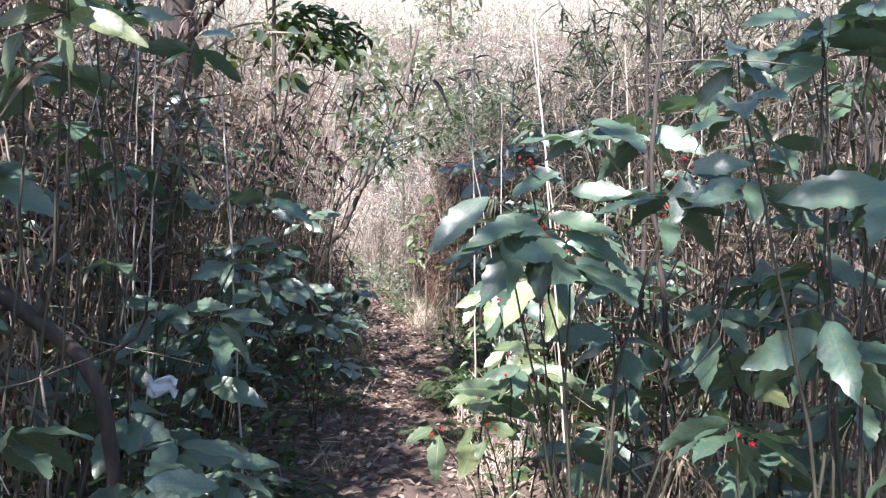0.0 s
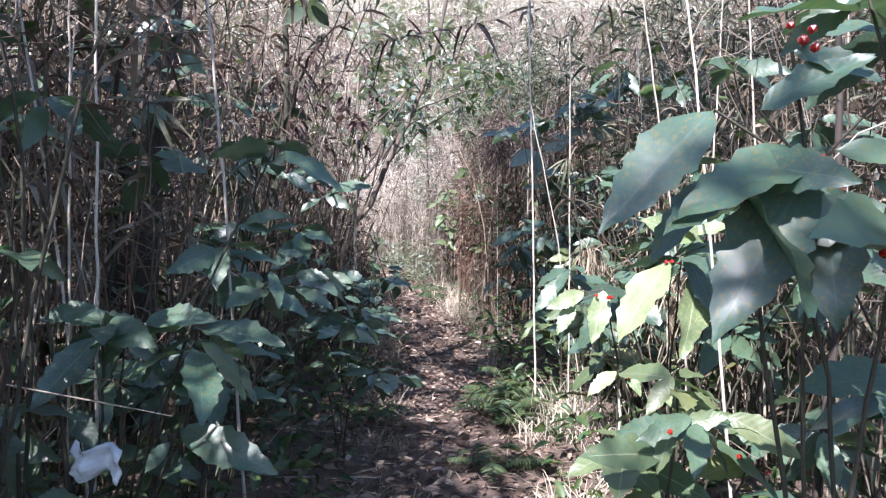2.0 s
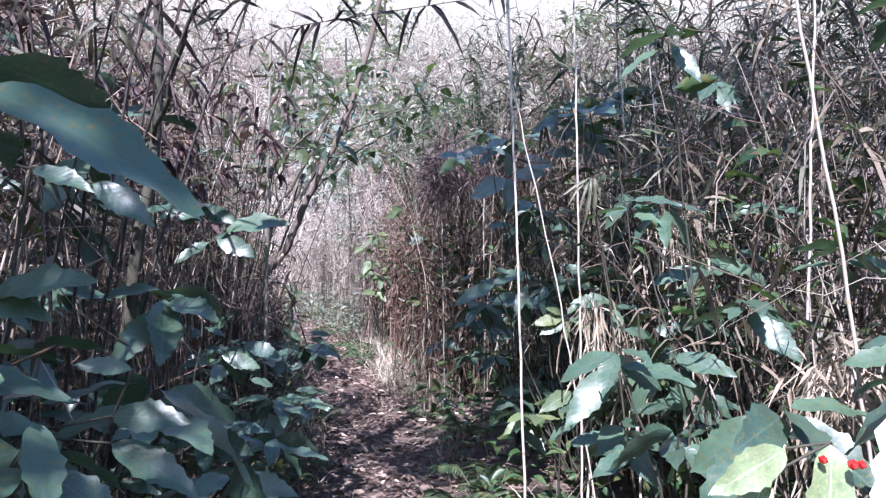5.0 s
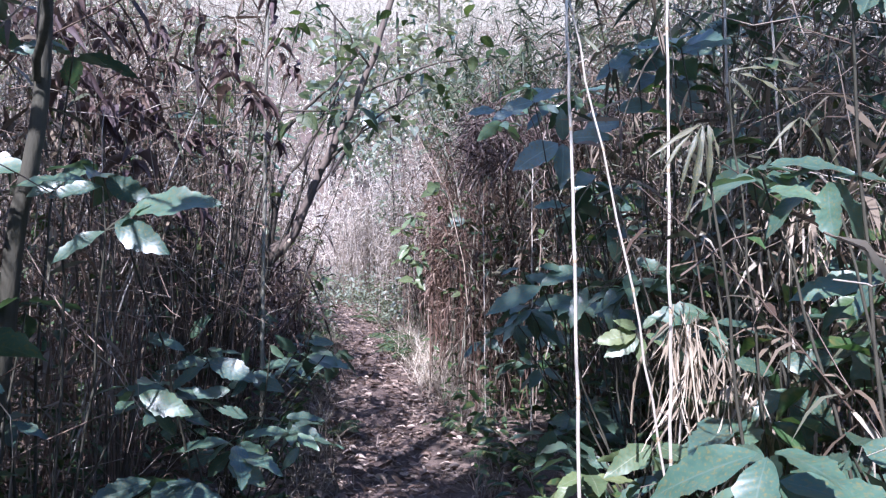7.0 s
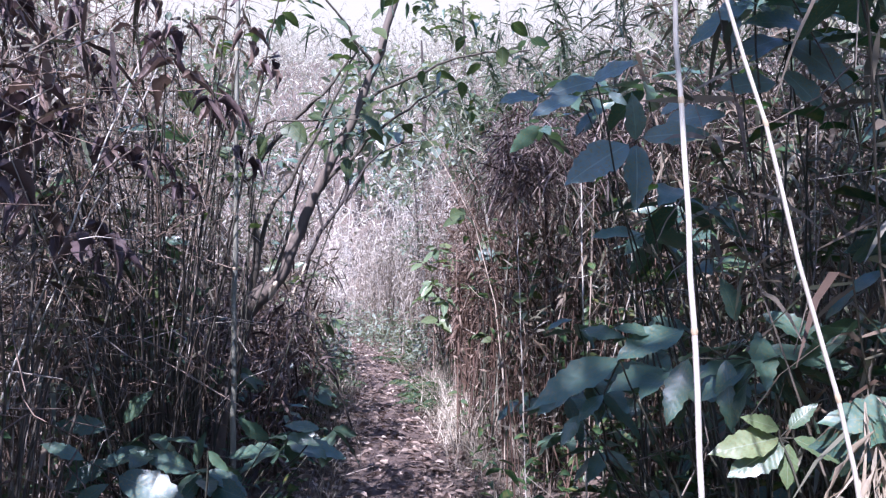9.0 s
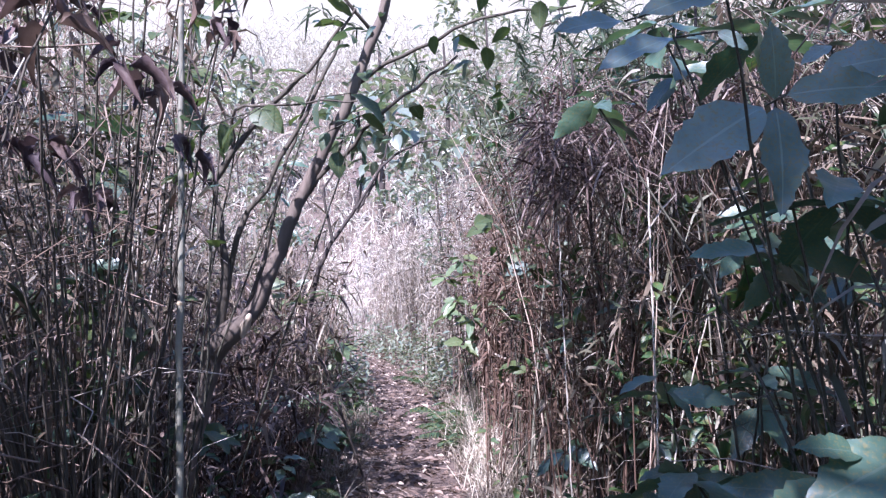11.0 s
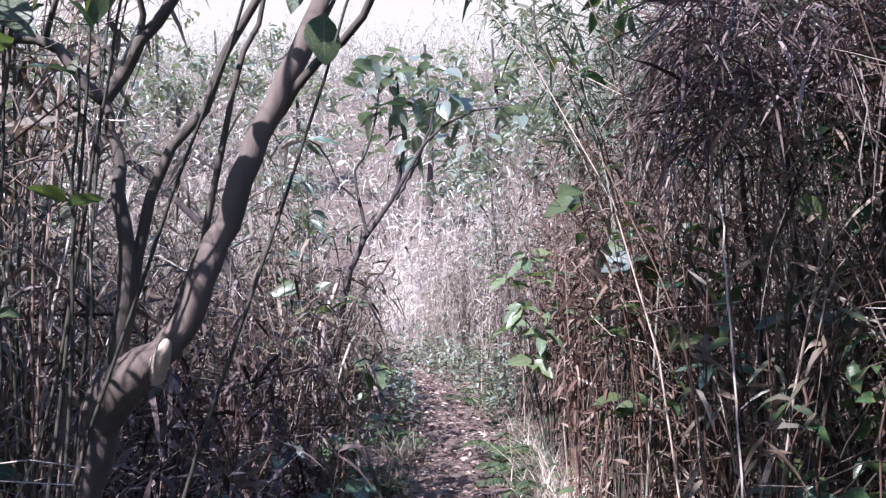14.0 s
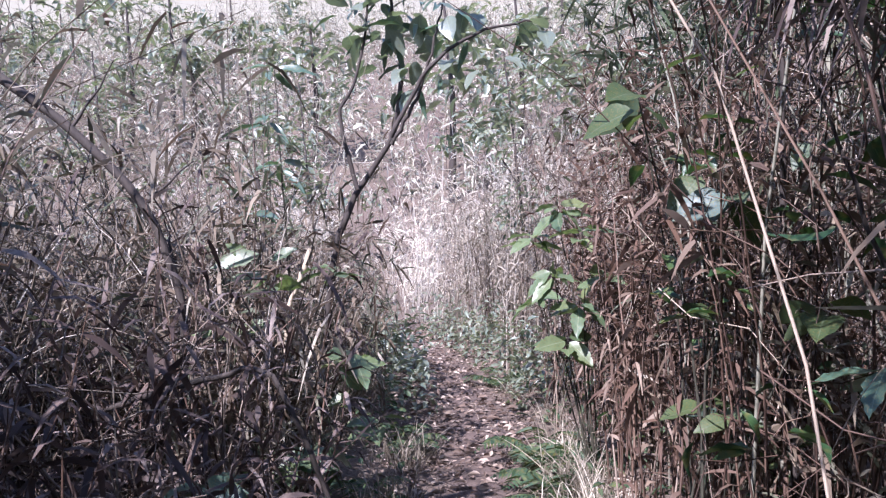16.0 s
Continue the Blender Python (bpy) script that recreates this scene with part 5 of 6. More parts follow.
leaf_spray("fan of withered bamboo leaves over the bank", (0.8, 5.6), 0, NARROW, [
    (0.60, 5.60, 1.96, 0.73, 5.57, 1.98),
    (0.60, 5.60, 1.95, 0.68, 5.57, 1.86),
    (0.62, 5.60, 1.96, 0.78, 5.56, 1.89),
    (0.69, 5.60, 2.00, 0.83, 5.57, 1.97),
    (0.80, 5.60, 1.84, 0.69, 5.57, 1.75),
    (0.80, 5.60, 1.84, 0.88, 5.57, 1.72),
])
leaf_spray("fan of withered bamboo leaves in the thicket", (-1.5, 4.6), 0, NARROW, [
    (-1.33, 4.29, 1.91, -1.44, 4.26, 1.81),
    (-1.33, 4.29, 1.90, -1.21, 4.25, 1.75),
    (-1.31, 4.29, 1.91, -1.14, 4.26, 1.85),
    (-1.00, 4.29, 1.97, -1.10, 4.26, 1.87),
    (-0.99, 4.29, 1.97, -0.93, 4.26, 1.82),
    (-0.98, 4.29, 1.97, -0.84, 4.26, 1.89),
])
leaf_spray("fan of bamboo leaves above the tangle", (-2.3, 11.6), 0, NARROW, [
    (-2.51, 11.29, 2.10, -2.68, 11.22, 2.00),
    (-2.50, 11.29, 2.10, -2.37, 11.28, 1.96),
    (-2.49, 11.29, 2.11, -2.31, 11.29, 2.09),
    (-2.74, 11.25, 2.25, -2.88, 11.19, 2.14),
    (-2.73, 11.25, 2.25, -2.65, 11.23, 2.05),
    (-2.14, 11.36, 1.77, -2.25, 11.30, 1.64),
    (-2.12, 11.36, 1.77, -1.97, 11.35, 1.68),
])
leaf_spray("dark green aucuba spray with red berries beside the path", (0.45, 2.3), 12, TOOTHED, [
    (0.25, 2.10, 1.42, 0.10, 2.01, 1.21),
    (0.27, 2.10, 1.41, 0.26, 2.03, 1.22),
    (0.12, 2.10, 1.50, -0.04, 2.02, 1.34),
    (0.27, 2.10, 1.45, 0.05, 2.02, 1.36),
    (0.28, 2.10, 1.45, 0.46, 2.03, 1.41),
    (0.34, 2.10, 1.52, 0.51, 2.03, 1.51),
    (0.18, 2.10, 1.50, 0.30, 2.05, 1.57),
    (0.33, 2.10, 1.41, 0.49, 2.03, 1.32),
    (0.22, 2.10, 1.58, 0.32, 2.06, 1.54),
    (0.66, 2.10, 1.59, 0.81, 2.04, 1.61),
    (0.67, 2.10, 1.58, 0.61, 2.05, 1.43),
    (0.68, 2.10, 1.59, 0.80, 2.04, 1.52),
])
leaf_spray("pale sunlit aucuba spray low beside the path", (0.3, 2.9), 8, FRESH, [
    (0.25, 2.70, 0.92, 0.21, 2.67, 0.83),
    (0.26, 2.70, 0.92, 0.36, 2.67, 0.96),
    (0.23, 2.70, 0.86, 0.05, 2.65, 0.87),
    (0.17, 2.70, 0.74, 0.29, 2.66, 0.70),
    (-0.01, 2.70, 0.72, -0.11, 2.66, 0.67),
    (0.01, 2.70, 0.70, 0.00, 2.65, 0.54),
    (0.36, 2.70, 0.95, 0.50, 2.65, 0.88),
    (0.41, 2.70, 0.85, 0.29, 2.66, 0.83),
    (0.17, 2.70, 0.68, 0.14, 2.67, 0.61),
])
leaf_spray("yellow-green young shrub in the sun", (0.95, 2.35), 6, FRESH, [
    (0.91, 2.20, 1.08, 0.77, 2.16, 0.98),
    (0.92, 2.20, 1.07, 0.91, 2.18, 0.98),
    (0.94, 2.20, 1.08, 1.04, 2.17, 1.03),
    (0.94, 2.20, 0.83, 0.86, 2.16, 0.71),
    (0.95, 2.20, 0.82, 1.01, 2.17, 0.73),
    (1.05, 2.20, 0.80, 1.20, 2.15, 0.78),
    (0.84, 2.20, 0.93, 0.75, 2.17, 0.83),
])
leaf_spray("dim aucuba spray with broad drooping leaves", (-1.1, 2.95), 0, TOOTHED, [
    (-1.04, 2.93, 1.08, -1.18, 2.88, 1.10),
    (-1.04, 2.93, 1.07, -1.08, 2.88, 0.92),
    (-0.99, 2.93, 1.08, -0.80, 2.88, 1.11),
    (-0.97, 2.93, 1.04, -0.93, 2.90, 0.94),
    (-0.83, 2.94, 1.05, -0.71, 2.90, 1.09),
    (-0.90, 2.93, 0.82, -0.64, 2.86, 0.75),
    (-0.92, 2.93, 0.79, -0.97, 2.90, 0.72),
    (-1.34, 2.92, 0.75, -1.39, 2.87, 0.62),
    (-1.31, 2.92, 0.77, -1.27, 2.88, 0.64),
    (-1.36, 2.92, 0.78, -1.17, 2.87, 0.76),
    (-1.39, 2.92, 0.81, -1.47, 2.89, 0.86),
    (-1.17, 2.93, 0.86, -1.08, 2.89, 0.78),
])
leaf_spray("aucuba spray with large leaves, full sun put into their pale green", (0.6, 3.75), 10, PALE_BROAD, [
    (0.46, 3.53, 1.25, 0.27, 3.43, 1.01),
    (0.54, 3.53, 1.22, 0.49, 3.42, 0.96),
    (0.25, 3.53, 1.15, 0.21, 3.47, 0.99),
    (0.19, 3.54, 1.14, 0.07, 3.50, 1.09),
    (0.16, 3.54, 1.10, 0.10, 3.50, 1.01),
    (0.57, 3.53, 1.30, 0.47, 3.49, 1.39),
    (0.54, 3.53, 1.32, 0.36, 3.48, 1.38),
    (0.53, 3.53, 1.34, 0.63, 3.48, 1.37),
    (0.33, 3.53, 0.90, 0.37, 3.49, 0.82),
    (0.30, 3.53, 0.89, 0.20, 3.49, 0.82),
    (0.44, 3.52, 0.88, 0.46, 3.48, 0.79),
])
leaf_spray("dim shrub with oval pointed leaves and sky-lit tips", (-1.05, 3.7), 0, TOOTHED, [
    (-0.92, 3.70, 1.13, -1.02, 3.66, 1.10),
    (-0.90, 3.70, 1.12, -0.92, 3.67, 1.04),
    (-0.89, 3.70, 1.14, -0.97, 3.67, 1.16),
    (-0.78, 3.69, 1.16, -0.66, 3.66, 1.16),
    (-0.78, 3.69, 1.12, -0.64, 3.64, 1.06),
    (-0.96, 3.70, 1.34, -0.80, 3.65, 1.37),
    (-0.91, 3.70, 1.53, -0.81, 3.67, 1.50),
    (-0.97, 3.70, 1.33, -1.07, 3.66, 1.27),
    (-0.98, 3.70, 1.33, -0.86, 3.66, 1.31),
    (-0.95, 3.71, 1.54, -1.03, 3.68, 1.58),
    (-0.82, 3.70, 1.51, -0.72, 3.67, 1.45),
    (-0.75, 3.69, 1.23, -0.83, 3.67, 1.24),
])
leaf_spray("low dark leaf spray close to the path", (-0.95, 3.15), 0, BROAD, [
    (-0.89, 3.14, 0.94, -0.75, 3.11, 1.06),
    (-0.93, 3.14, 0.97, -1.00, 3.13, 1.01),
    (-0.91, 3.14, 0.92, -0.80, 3.12, 0.91),
])
leaf_spray("dark leaf spray crossing in front of the thicket", (-1.15, 5.35), 0, TOOTHED, [
    (-1.01, 5.42, 1.49, -1.13, 5.38, 1.41),
    (-0.99, 5.42, 1.51, -0.84, 5.37, 1.44),
    (-0.95, 5.42, 1.54, -0.72, 5.36, 1.57),
    (-1.02, 5.42, 1.60, -1.14, 5.38, 1.57),
    (-0.98, 5.42, 1.50, -0.90, 5.40, 1.56),
    (-1.12, 5.43, 1.61, -1.20, 5.40, 1.57),
])
leaf_spray("low shrub with sky-lit leaves beside the path", (-1.0, 6.6), 0, TOOTHED, [
    (-1.07, 6.53, 1.01, -0.87, 6.48, 0.95),
    (-0.83, 6.52, 1.08, -0.77, 6.50, 1.03),
    (-1.09, 6.53, 0.99, -1.21, 6.49, 0.90),
    (-0.91, 6.53, 0.79, -1.03, 6.49, 0.84),
    (-1.00, 6.53, 0.66, -0.83, 6.48, 0.54),
    (-1.02, 6.53, 0.66, -1.16, 6.49, 0.60),
    (-0.71, 6.53, 0.68, -0.77, 6.50, 0.60),
    (-0.98, 6.53, 0.90, -1.10, 6.50, 0.88),
    (-1.16, 6.53, 1.05, -1.26, 6.50, 1.10),
])
leaf_spray("broad-leaved shrub with large blue-green leaves", (0.9, 5.7), 0, BROAD, [
    (0.80, 5.70, 1.16, 0.98, 5.66, 1.13),
    (0.82, 5.70, 1.08, 0.71, 5.68, 0.99),
    (0.83, 5.70, 1.08, 0.95, 5.66, 0.95),
    (0.78, 5.70, 1.12, 0.66, 5.68, 1.16),
    (0.83, 5.70, 1.06, 0.88, 5.67, 0.91),
    (1.00, 5.70, 0.84, 1.09, 5.67, 0.91),
])
leaf_spray("low dark aucuba leaves under the thicket", (-1.2, 7.3), 0, TOOTHED, [
    (-1.11, 7.24, 0.85, -1.29, 7.18, 0.93),
    (-1.40, 7.23, 0.89, -1.55, 7.17, 0.80),
    (-0.67, 7.24, 1.00, -0.79, 7.21, 1.02),
    (-0.85, 7.24, 0.96, -0.95, 7.20, 1.04),
    (-1.42, 7.22, 1.00, -1.58, 7.17, 1.03),
    (-1.11, 7.24, 0.87, -1.07, 7.20, 0.99),
    (-1.36, 7.22, 1.02, -1.25, 7.18, 1.14),
    (-1.44, 7.22, 1.08, -1.47, 7.19, 1.16),
    (-0.79, 7.24, 0.98, -0.67, 7.22, 0.95),
])
leaf_spray("aucuba spray with toothed leaves hanging in shade", (0.7, 6.55), 0, TOOTHED, [
    (0.48, 6.44, 1.33, 0.48, 6.40, 1.16),
    (0.39, 6.44, 1.33, 0.32, 6.39, 1.18),
    (0.57, 6.44, 1.44, 0.70, 6.40, 1.38),
    (0.56, 6.44, 1.40, 0.55, 6.42, 1.32),
    (0.51, 6.44, 1.42, 0.46, 6.40, 1.53),
    (0.38, 6.44, 1.40, 0.20, 6.38, 1.34),
    (0.22, 6.44, 1.33, 0.00, 6.36, 1.23),
    (0.18, 6.44, 1.24, 0.11, 6.41, 1.18),
    (0.12, 6.44, 1.19, 0.07, 6.41, 1.12),
    (0.56, 6.45, 1.33, 0.64, 6.41, 1.22),
    (0.64, 6.44, 1.42, 0.76, 6.40, 1.36),
    (0.30, 6.44, 1.39, 0.20, 6.40, 1.41),
])
leaf_spray("blue-green aucuba leaf cluster on a bare twig", (0.75, 7.15), 0, SKYLIT, [
    (0.36, 6.86, 1.95, 0.34, 6.80, 2.08),
    (0.38, 6.86, 1.96, 0.57, 6.82, 1.97),
    (0.36, 6.86, 1.94, 0.35, 6.79, 1.74),
    (0.34, 6.86, 1.94, 0.14, 6.80, 1.82),
    (0.46, 6.90, 2.01, 0.63, 6.86, 2.04),
    (0.22, 7.03, 2.13, 0.05, 6.98, 2.06),
    (0.55, 7.05, 2.11, 0.48, 7.03, 2.07),
    (0.31, 7.03, 2.14, 0.37, 7.02, 2.10),
])
leaf_spray("fingered yellow-green leaves low beside the shrubs", (0.75, 5.95), 0, FRESH, [
    (0.54, 6.27, 1.17, 0.38, 6.25, 1.14),
    (0.55, 6.27, 1.16, 0.42, 6.25, 1.09),
    (0.56, 6.27, 1.16, 0.55, 6.26, 1.06),
    (0.57, 6.27, 1.17, 0.67, 6.26, 1.12),
    (0.56, 6.27, 1.19, 0.62, 6.26, 1.25),
    (0.54, 6.27, 1.19, 0.45, 6.25, 1.22),
])
leaf_spray("shrub with pointed green leaves above the tangle", (-1.75, 11.4), 0, FRESH, [
    (-1.72, 11.22, 1.67, -1.92, 11.15, 1.62),
    (-1.67, 11.23, 1.64, -1.55, 11.23, 1.69),
    (-1.77, 11.22, 1.66, -1.86, 11.18, 1.72),
    (-1.84, 11.21, 1.32, -1.67, 11.21, 1.37),
    (-1.89, 11.21, 1.30, -2.02, 11.15, 1.33),
    (-1.30, 11.30, 1.05, -1.39, 11.26, 1.16),
    (-1.36, 11.30, 1.03, -1.45, 11.26, 0.99),
    (-1.51, 11.28, 0.81, -1.70, 11.20, 0.68),
])
leaf_spray("thin twig with glossy oval leaves in the russet thicket", (0.0, 10.6), 0, ROUND, [
    (-0.15, 10.36, 2.08, -0.27, 10.29, 1.95),
    (-0.08, 10.37, 2.13, 0.04, 10.34, 2.19),
    (0.14, 10.40, 2.11, 0.22, 10.39, 2.15),
    (0.03, 10.39, 1.82, -0.08, 10.33, 1.72),
    (0.07, 10.41, 1.38, -0.06, 10.34, 1.44),
    (0.08, 10.41, 1.09, -0.03, 10.36, 1.07),
    (0.35, 10.44, 1.91, 0.29, 10.40, 1.83),
])
leaf_spray("dim green leaves low in the russet thicket", (0.45, 9.7), 0, ROUND, [
    (0.65, 9.26, 1.31, 0.70, 9.25, 1.25),
    (0.38, 9.23, 1.25, 0.47, 9.22, 1.20),
    (0.38, 9.23, 1.27, 0.32, 9.20, 1.20),
    (0.74, 9.22, 2.03, 0.84, 9.21, 1.97),
    (0.76, 9.23, 1.99, 0.87, 9.21, 1.91),
    (0.41, 9.20, 1.86, 0.50, 9.18, 1.80),
    (0.23, 9.20, 1.45, 0.13, 9.16, 1.43),
    (0.76, 9.28, 1.19, 0.86, 9.26, 1.12),
    (0.59, 9.27, 1.08, 0.69, 9.25, 1.04),
])
leaf_spray("leaves hanging in front of the bent tree", (-1.3, 8.05), 0, ROUND, [
    (-1.13, 8.13, 2.23, -1.12, 8.10, 2.10),
    (-1.20, 8.12, 2.20, -1.25, 8.10, 2.14),
    (-1.17, 8.13, 2.05, -1.19, 8.12, 2.01),
    (-0.64, 8.19, 2.25, -0.53, 8.17, 2.18),
    (-0.76, 8.18, 2.19, -0.78, 8.16, 2.12),
    (-0.72, 8.18, 2.12, -0.72, 8.16, 2.01),
    (-1.04, 8.14, 2.26, -0.95, 8.12, 2.21),
    (-1.31, 8.11, 2.24, -1.28, 8.10, 2.19),
    (-1.45, 8.12, 1.80, -1.39, 8.11, 1.76),
])

leaf_spray("blue-grey aucuba leaves standing over the bank", (0.9, 6.8), 0, SKYLIT, [
    (0.72, 6.60, 2.17, 0.87, 6.55, 2.03),
    (0.70, 6.60, 2.18, 0.56, 6.56, 2.13),
    (0.68, 6.60, 2.06, 0.52, 6.56, 2.04),
    (0.70, 6.60, 2.09, 0.80, 6.56, 1.97),
    (0.72, 6.60, 2.20, 0.66, 6.57, 2.33),
    (0.56, 6.62, 2.30, 0.55, 6.57, 2.14),
])
leaf_spray("pale sky-lit leaves on a twig above the thicket", (0.6, 7.2), 0, SKYLIT, [
    (0.20, 6.62, 2.07, 0.06, 6.58, 2.03),
    (0.19, 6.62, 2.07, 0.30, 6.58, 2.12),
    (0.05, 6.66, 2.04, -0.07, 6.62, 2.02),
])
leaf_spray("dull green leaves hanging from the bent tree's limbs", (-1.5, 8.15), 0, ROUND, [
    (-1.53, 8.10, 2.42, -1.36, 8.04, 2.29),
    (-1.33, 8.10, 2.15, -1.21, 8.05, 2.08),
    (-1.62, 8.10, 2.12, -1.42, 8.04, 1.98),
    (-1.05, 8.10, 2.23, -1.13, 8.06, 2.12),
    (-1.20, 8.10, 2.17, -1.25, 8.05, 2.31),
    (-0.98, 8.10, 2.27, -0.90, 8.06, 2.17),
    (-0.77, 8.10, 2.30, -0.78, 8.06, 2.18),
    (-0.66, 8.10, 2.31, -0.53, 8.06, 2.21),
    (-1.72, 8.10, 1.56, -1.55, 8.05, 1.45),
    (-1.70, 8.10, 1.24, -1.47, 8.05, 1.19),
    (-1.62, 8.10, 1.30, -1.50, 8.05, 1.38),
])
leaf_spray("olive leaf spray against the light close to the start", (-1.05, 1.9), 0, PALE_LONG, [
    (-0.87, 1.75, 1.86, -0.69, 1.71, 1.81),
    (-0.88, 1.75, 1.85, -0.86, 1.71, 1.73),
    (-0.90, 1.75, 1.86, -1.03, 1.71, 1.83),
    (-0.98, 1.76, 1.82, -1.01, 1.72, 1.71),
    (-0.93, 1.75, 1.87, -0.90, 1.72, 1.94),
])

# ---- ferns, tufts and low growth ----
def fern(place, fronds, size, mat=None):
    x, y = place
    top = thing("fern", (x, y, float(ground(x, y))), "green fern with feathery arching fronds beside the path", "fern", "ferns along the path")
    for k in range(fronds):
        a = k * 2.4 + random.uniform(-0.3, 0.3)
        s = np.linspace(0.08, 1, 18)
        reach, h = size * random.uniform(0.8, 1.1), size * random.uniform(0.35, 0.75)
        rib = np.stack([np.cos(a) * reach * s, np.sin(a) * reach * s, h * (1.8 * s - 1.5 * s ** 2)], 1)
        n_ = len(s)
        side = np.array([-np.sin(a), np.cos(a), 0.0])
        fwd = np.array([np.cos(a), np.sin(a), 0.0])
        ln = size * 0.27 * np.sin(np.pi * np.clip(s, 0.05, 0.97)) ** 0.7
        sets = [tubes(rib[None], np.full((1, n_), 0.0018), 3)]
        for sg in (1, -1):
            w_ = np.broadcast_to(unit(side * sg + fwd * 0.35 + np.array([0, 0, -0.15])), (n_, 3))
            sets.append(strips(rib, w_, ln, np.full(n_, size * 0.05), np.full(n_, 0.2), (0.8, 1.0, 0.7, 0.05)))
        solid("frond", join(*sets), mat or M_FERN, top)
    return top


for fx_, fy_, k, s in ((0.12, 5.95, 9, 0.34), (0.3, 6.15, 9, 0.34), (0.1, 5.75, 8, 0.36), (0.28, 5.5, 7, 0.34), (0.05, 6.5, 7, 0.3), (0.2, 6.9, 7, 0.32), (-0.5, 12.5, 9, 0.42), (-0.62, 13.0, 9, 0.42), (-0.45, 12.0, 8, 0.36), (-1.15, 15.8, 7, 0.4),
                       (0.0, 4.9, 7, 0.26), (-0.65, 3.6, 7, 0.28), (-0.75, 5.7, 7, 0.3), (-0.95, 7.2, 7, 0.3), (0.25, 8.0, 7, 0.3), (-1.35, 10.0, 7, 0.3), (-0.9, 8.9, 6, 0.26), (-1.5, 11.9, 7, 0.35), (-1.6, 13.4, 7, 0.35), (0.05, 8.8, 6, 0.28), (-0.5, 3.0, 7, 0.26), (-0.42, 12.9, 6, 0.26)):
    fern((fx_, fy_), k, s)


def tuft(place, count, height, label="tuft of pale dry grass at the path's edge", mat=None, fall=0.6, z=None):
    x, y = place
    z0 = float(ground(x, y)) if z is None else z
    base = np.stack([x + RNG.normal(0, 0.09, count), y + RNG.normal(0, 0.12, count), np.full(count, z0 - 0.01)], 1)
    az = RNG.uniform(0, 2 * np.pi, count)
    out = RNG.uniform(0.05, 0.9, count)
    w_ = unit(np.stack([np.cos(az) * out, np.sin(az) * out, np.ones(count)], 1))
    ob = solid("grass_tuft", fill("grass_tuft", *strips(base - np.array([x, y, z0]), w_, height * RNG.uniform(0.5, 1.2, count), RNG.uniform(0.003, 0.008, count), fall * RNG.uniform(0.3, 1.6, count), (0.7, 1, 0.8, 0.5, 0.05))[:2]), mat or M_STRAW, None, label, category="grass tuft", group="dry grass tufts", kind="stuff")
    ob.location = (x, y, z0)
    return ob


for tx, ty, k, h in ((0.42, 5.6, 150, 0.42), (0.5, 5.3, 120, 0.4), (0.3, 5.25, 90, 0.34), (-0.36, 12.2, 160, 0.5), (-0.18, 10.7, 150, 0.4), (-0.25, 11.3, 150, 0.42), (-0.3, 11.9, 150, 0.4), (-0.05, 10.1, 130, 0.38), (0.02, 10.5, 130, 0.5), (-0.3, 11.6, 130, 0.5), (-0.42, 12.8, 150, 0.45), (-0.45, 13.4, 120, 0.5), (-0.22, 11.0, 110, 0.45), (-0.12, 10.4, 100, 0.42),
                     (-0.05, 9.8, 90, 0.4), (0.12, 9.2, 90, 0.4), (-0.85, 7.7, 90, 0.4), (-0.8, 7.0, 80, 0.36), (-0.9, 8.2, 90, 0.42), (-0.75, 6.2, 80, 0.35), (-1.0, 9.0, 90, 0.4), (-1.12, 9.8, 90, 0.42), (-1.25, 10.8, 100, 0.45), (-1.35, 11.8, 110, 0.45), (-1.5, 12.9, 110, 0.5),
                     (0.15, 7.6, 80, 0.35), (0.2, 6.3, 80, 0.34), (0.32, 4.2, 100, 0.4), (0.36, 3.5, 90, 0.42), (0.42, 2.9, 90, 0.45), (-0.68, 5.2, 70, 0.3), (-0.6, 4.2, 70, 0.3), (-0.5, 14.2, 120, 0.5), (-0.9, 15.3, 100, 0.5), (-0.35, 12.5, 120, 0.35), (0.28, 10.0, 90, 0.5), (0.6, 4.6, 100, 0.5),
                     (0.55, 2.2, 110, 0.5), (0.8, 2.5, 110, 0.55), (1.05, 2.2, 110, 0.55), (0.7, 3.1, 110, 0.5), (1.2, 2.8, 110, 0.6), (0.95, 3.4, 110, 0.55), (1.3, 3.6, 110, 0.6), (0.45, 1.9, 90, 0.4)):
    # Tufts standing in sun take M_BRIGHT, with the sunlight in its colour.
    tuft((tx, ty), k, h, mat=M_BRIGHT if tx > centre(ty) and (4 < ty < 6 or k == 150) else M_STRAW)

# a sheaf of dead blades hanging from a snapped stalk, and bent mats of dead bamboo grass
def sheaf(foot, head, count, length, spread_r, label, mat, name="hanging_sheaf"):
    fx, fy = foot
    fz = float(ground(fx, fy))
    top = thing(name, (fx, fy, fz), label, "dead grass")
    solid("stalk", under(top, tube_of([(fx, fy, fz - 0.03), ((fx + head[0]) / 2, (fy + head[1]) / 2, (fz + head[2]) * 0.55), head], 0.007, 0.004, 6, 10, 0.003)), M_CANE, top)
    for _ in range(int(count * 0.7)):
        at = Vector(head) + Vector((random.gauss(0, 0.04), random.gauss(0, 0.04), random.gauss(0, 0.04)))
        leaf_at(mat, top, at, (random.gauss(0.1, spread_r), random.gauss(-0.1, spread_r), random.gauss(-0.75, 0.35)), length * random.uniform(0.4, 1.0), random.uniform(-1, 1), "blade")


RIBBON_V = leaf_shape(8, 0.02, 0.0, 0.2, 0.28)
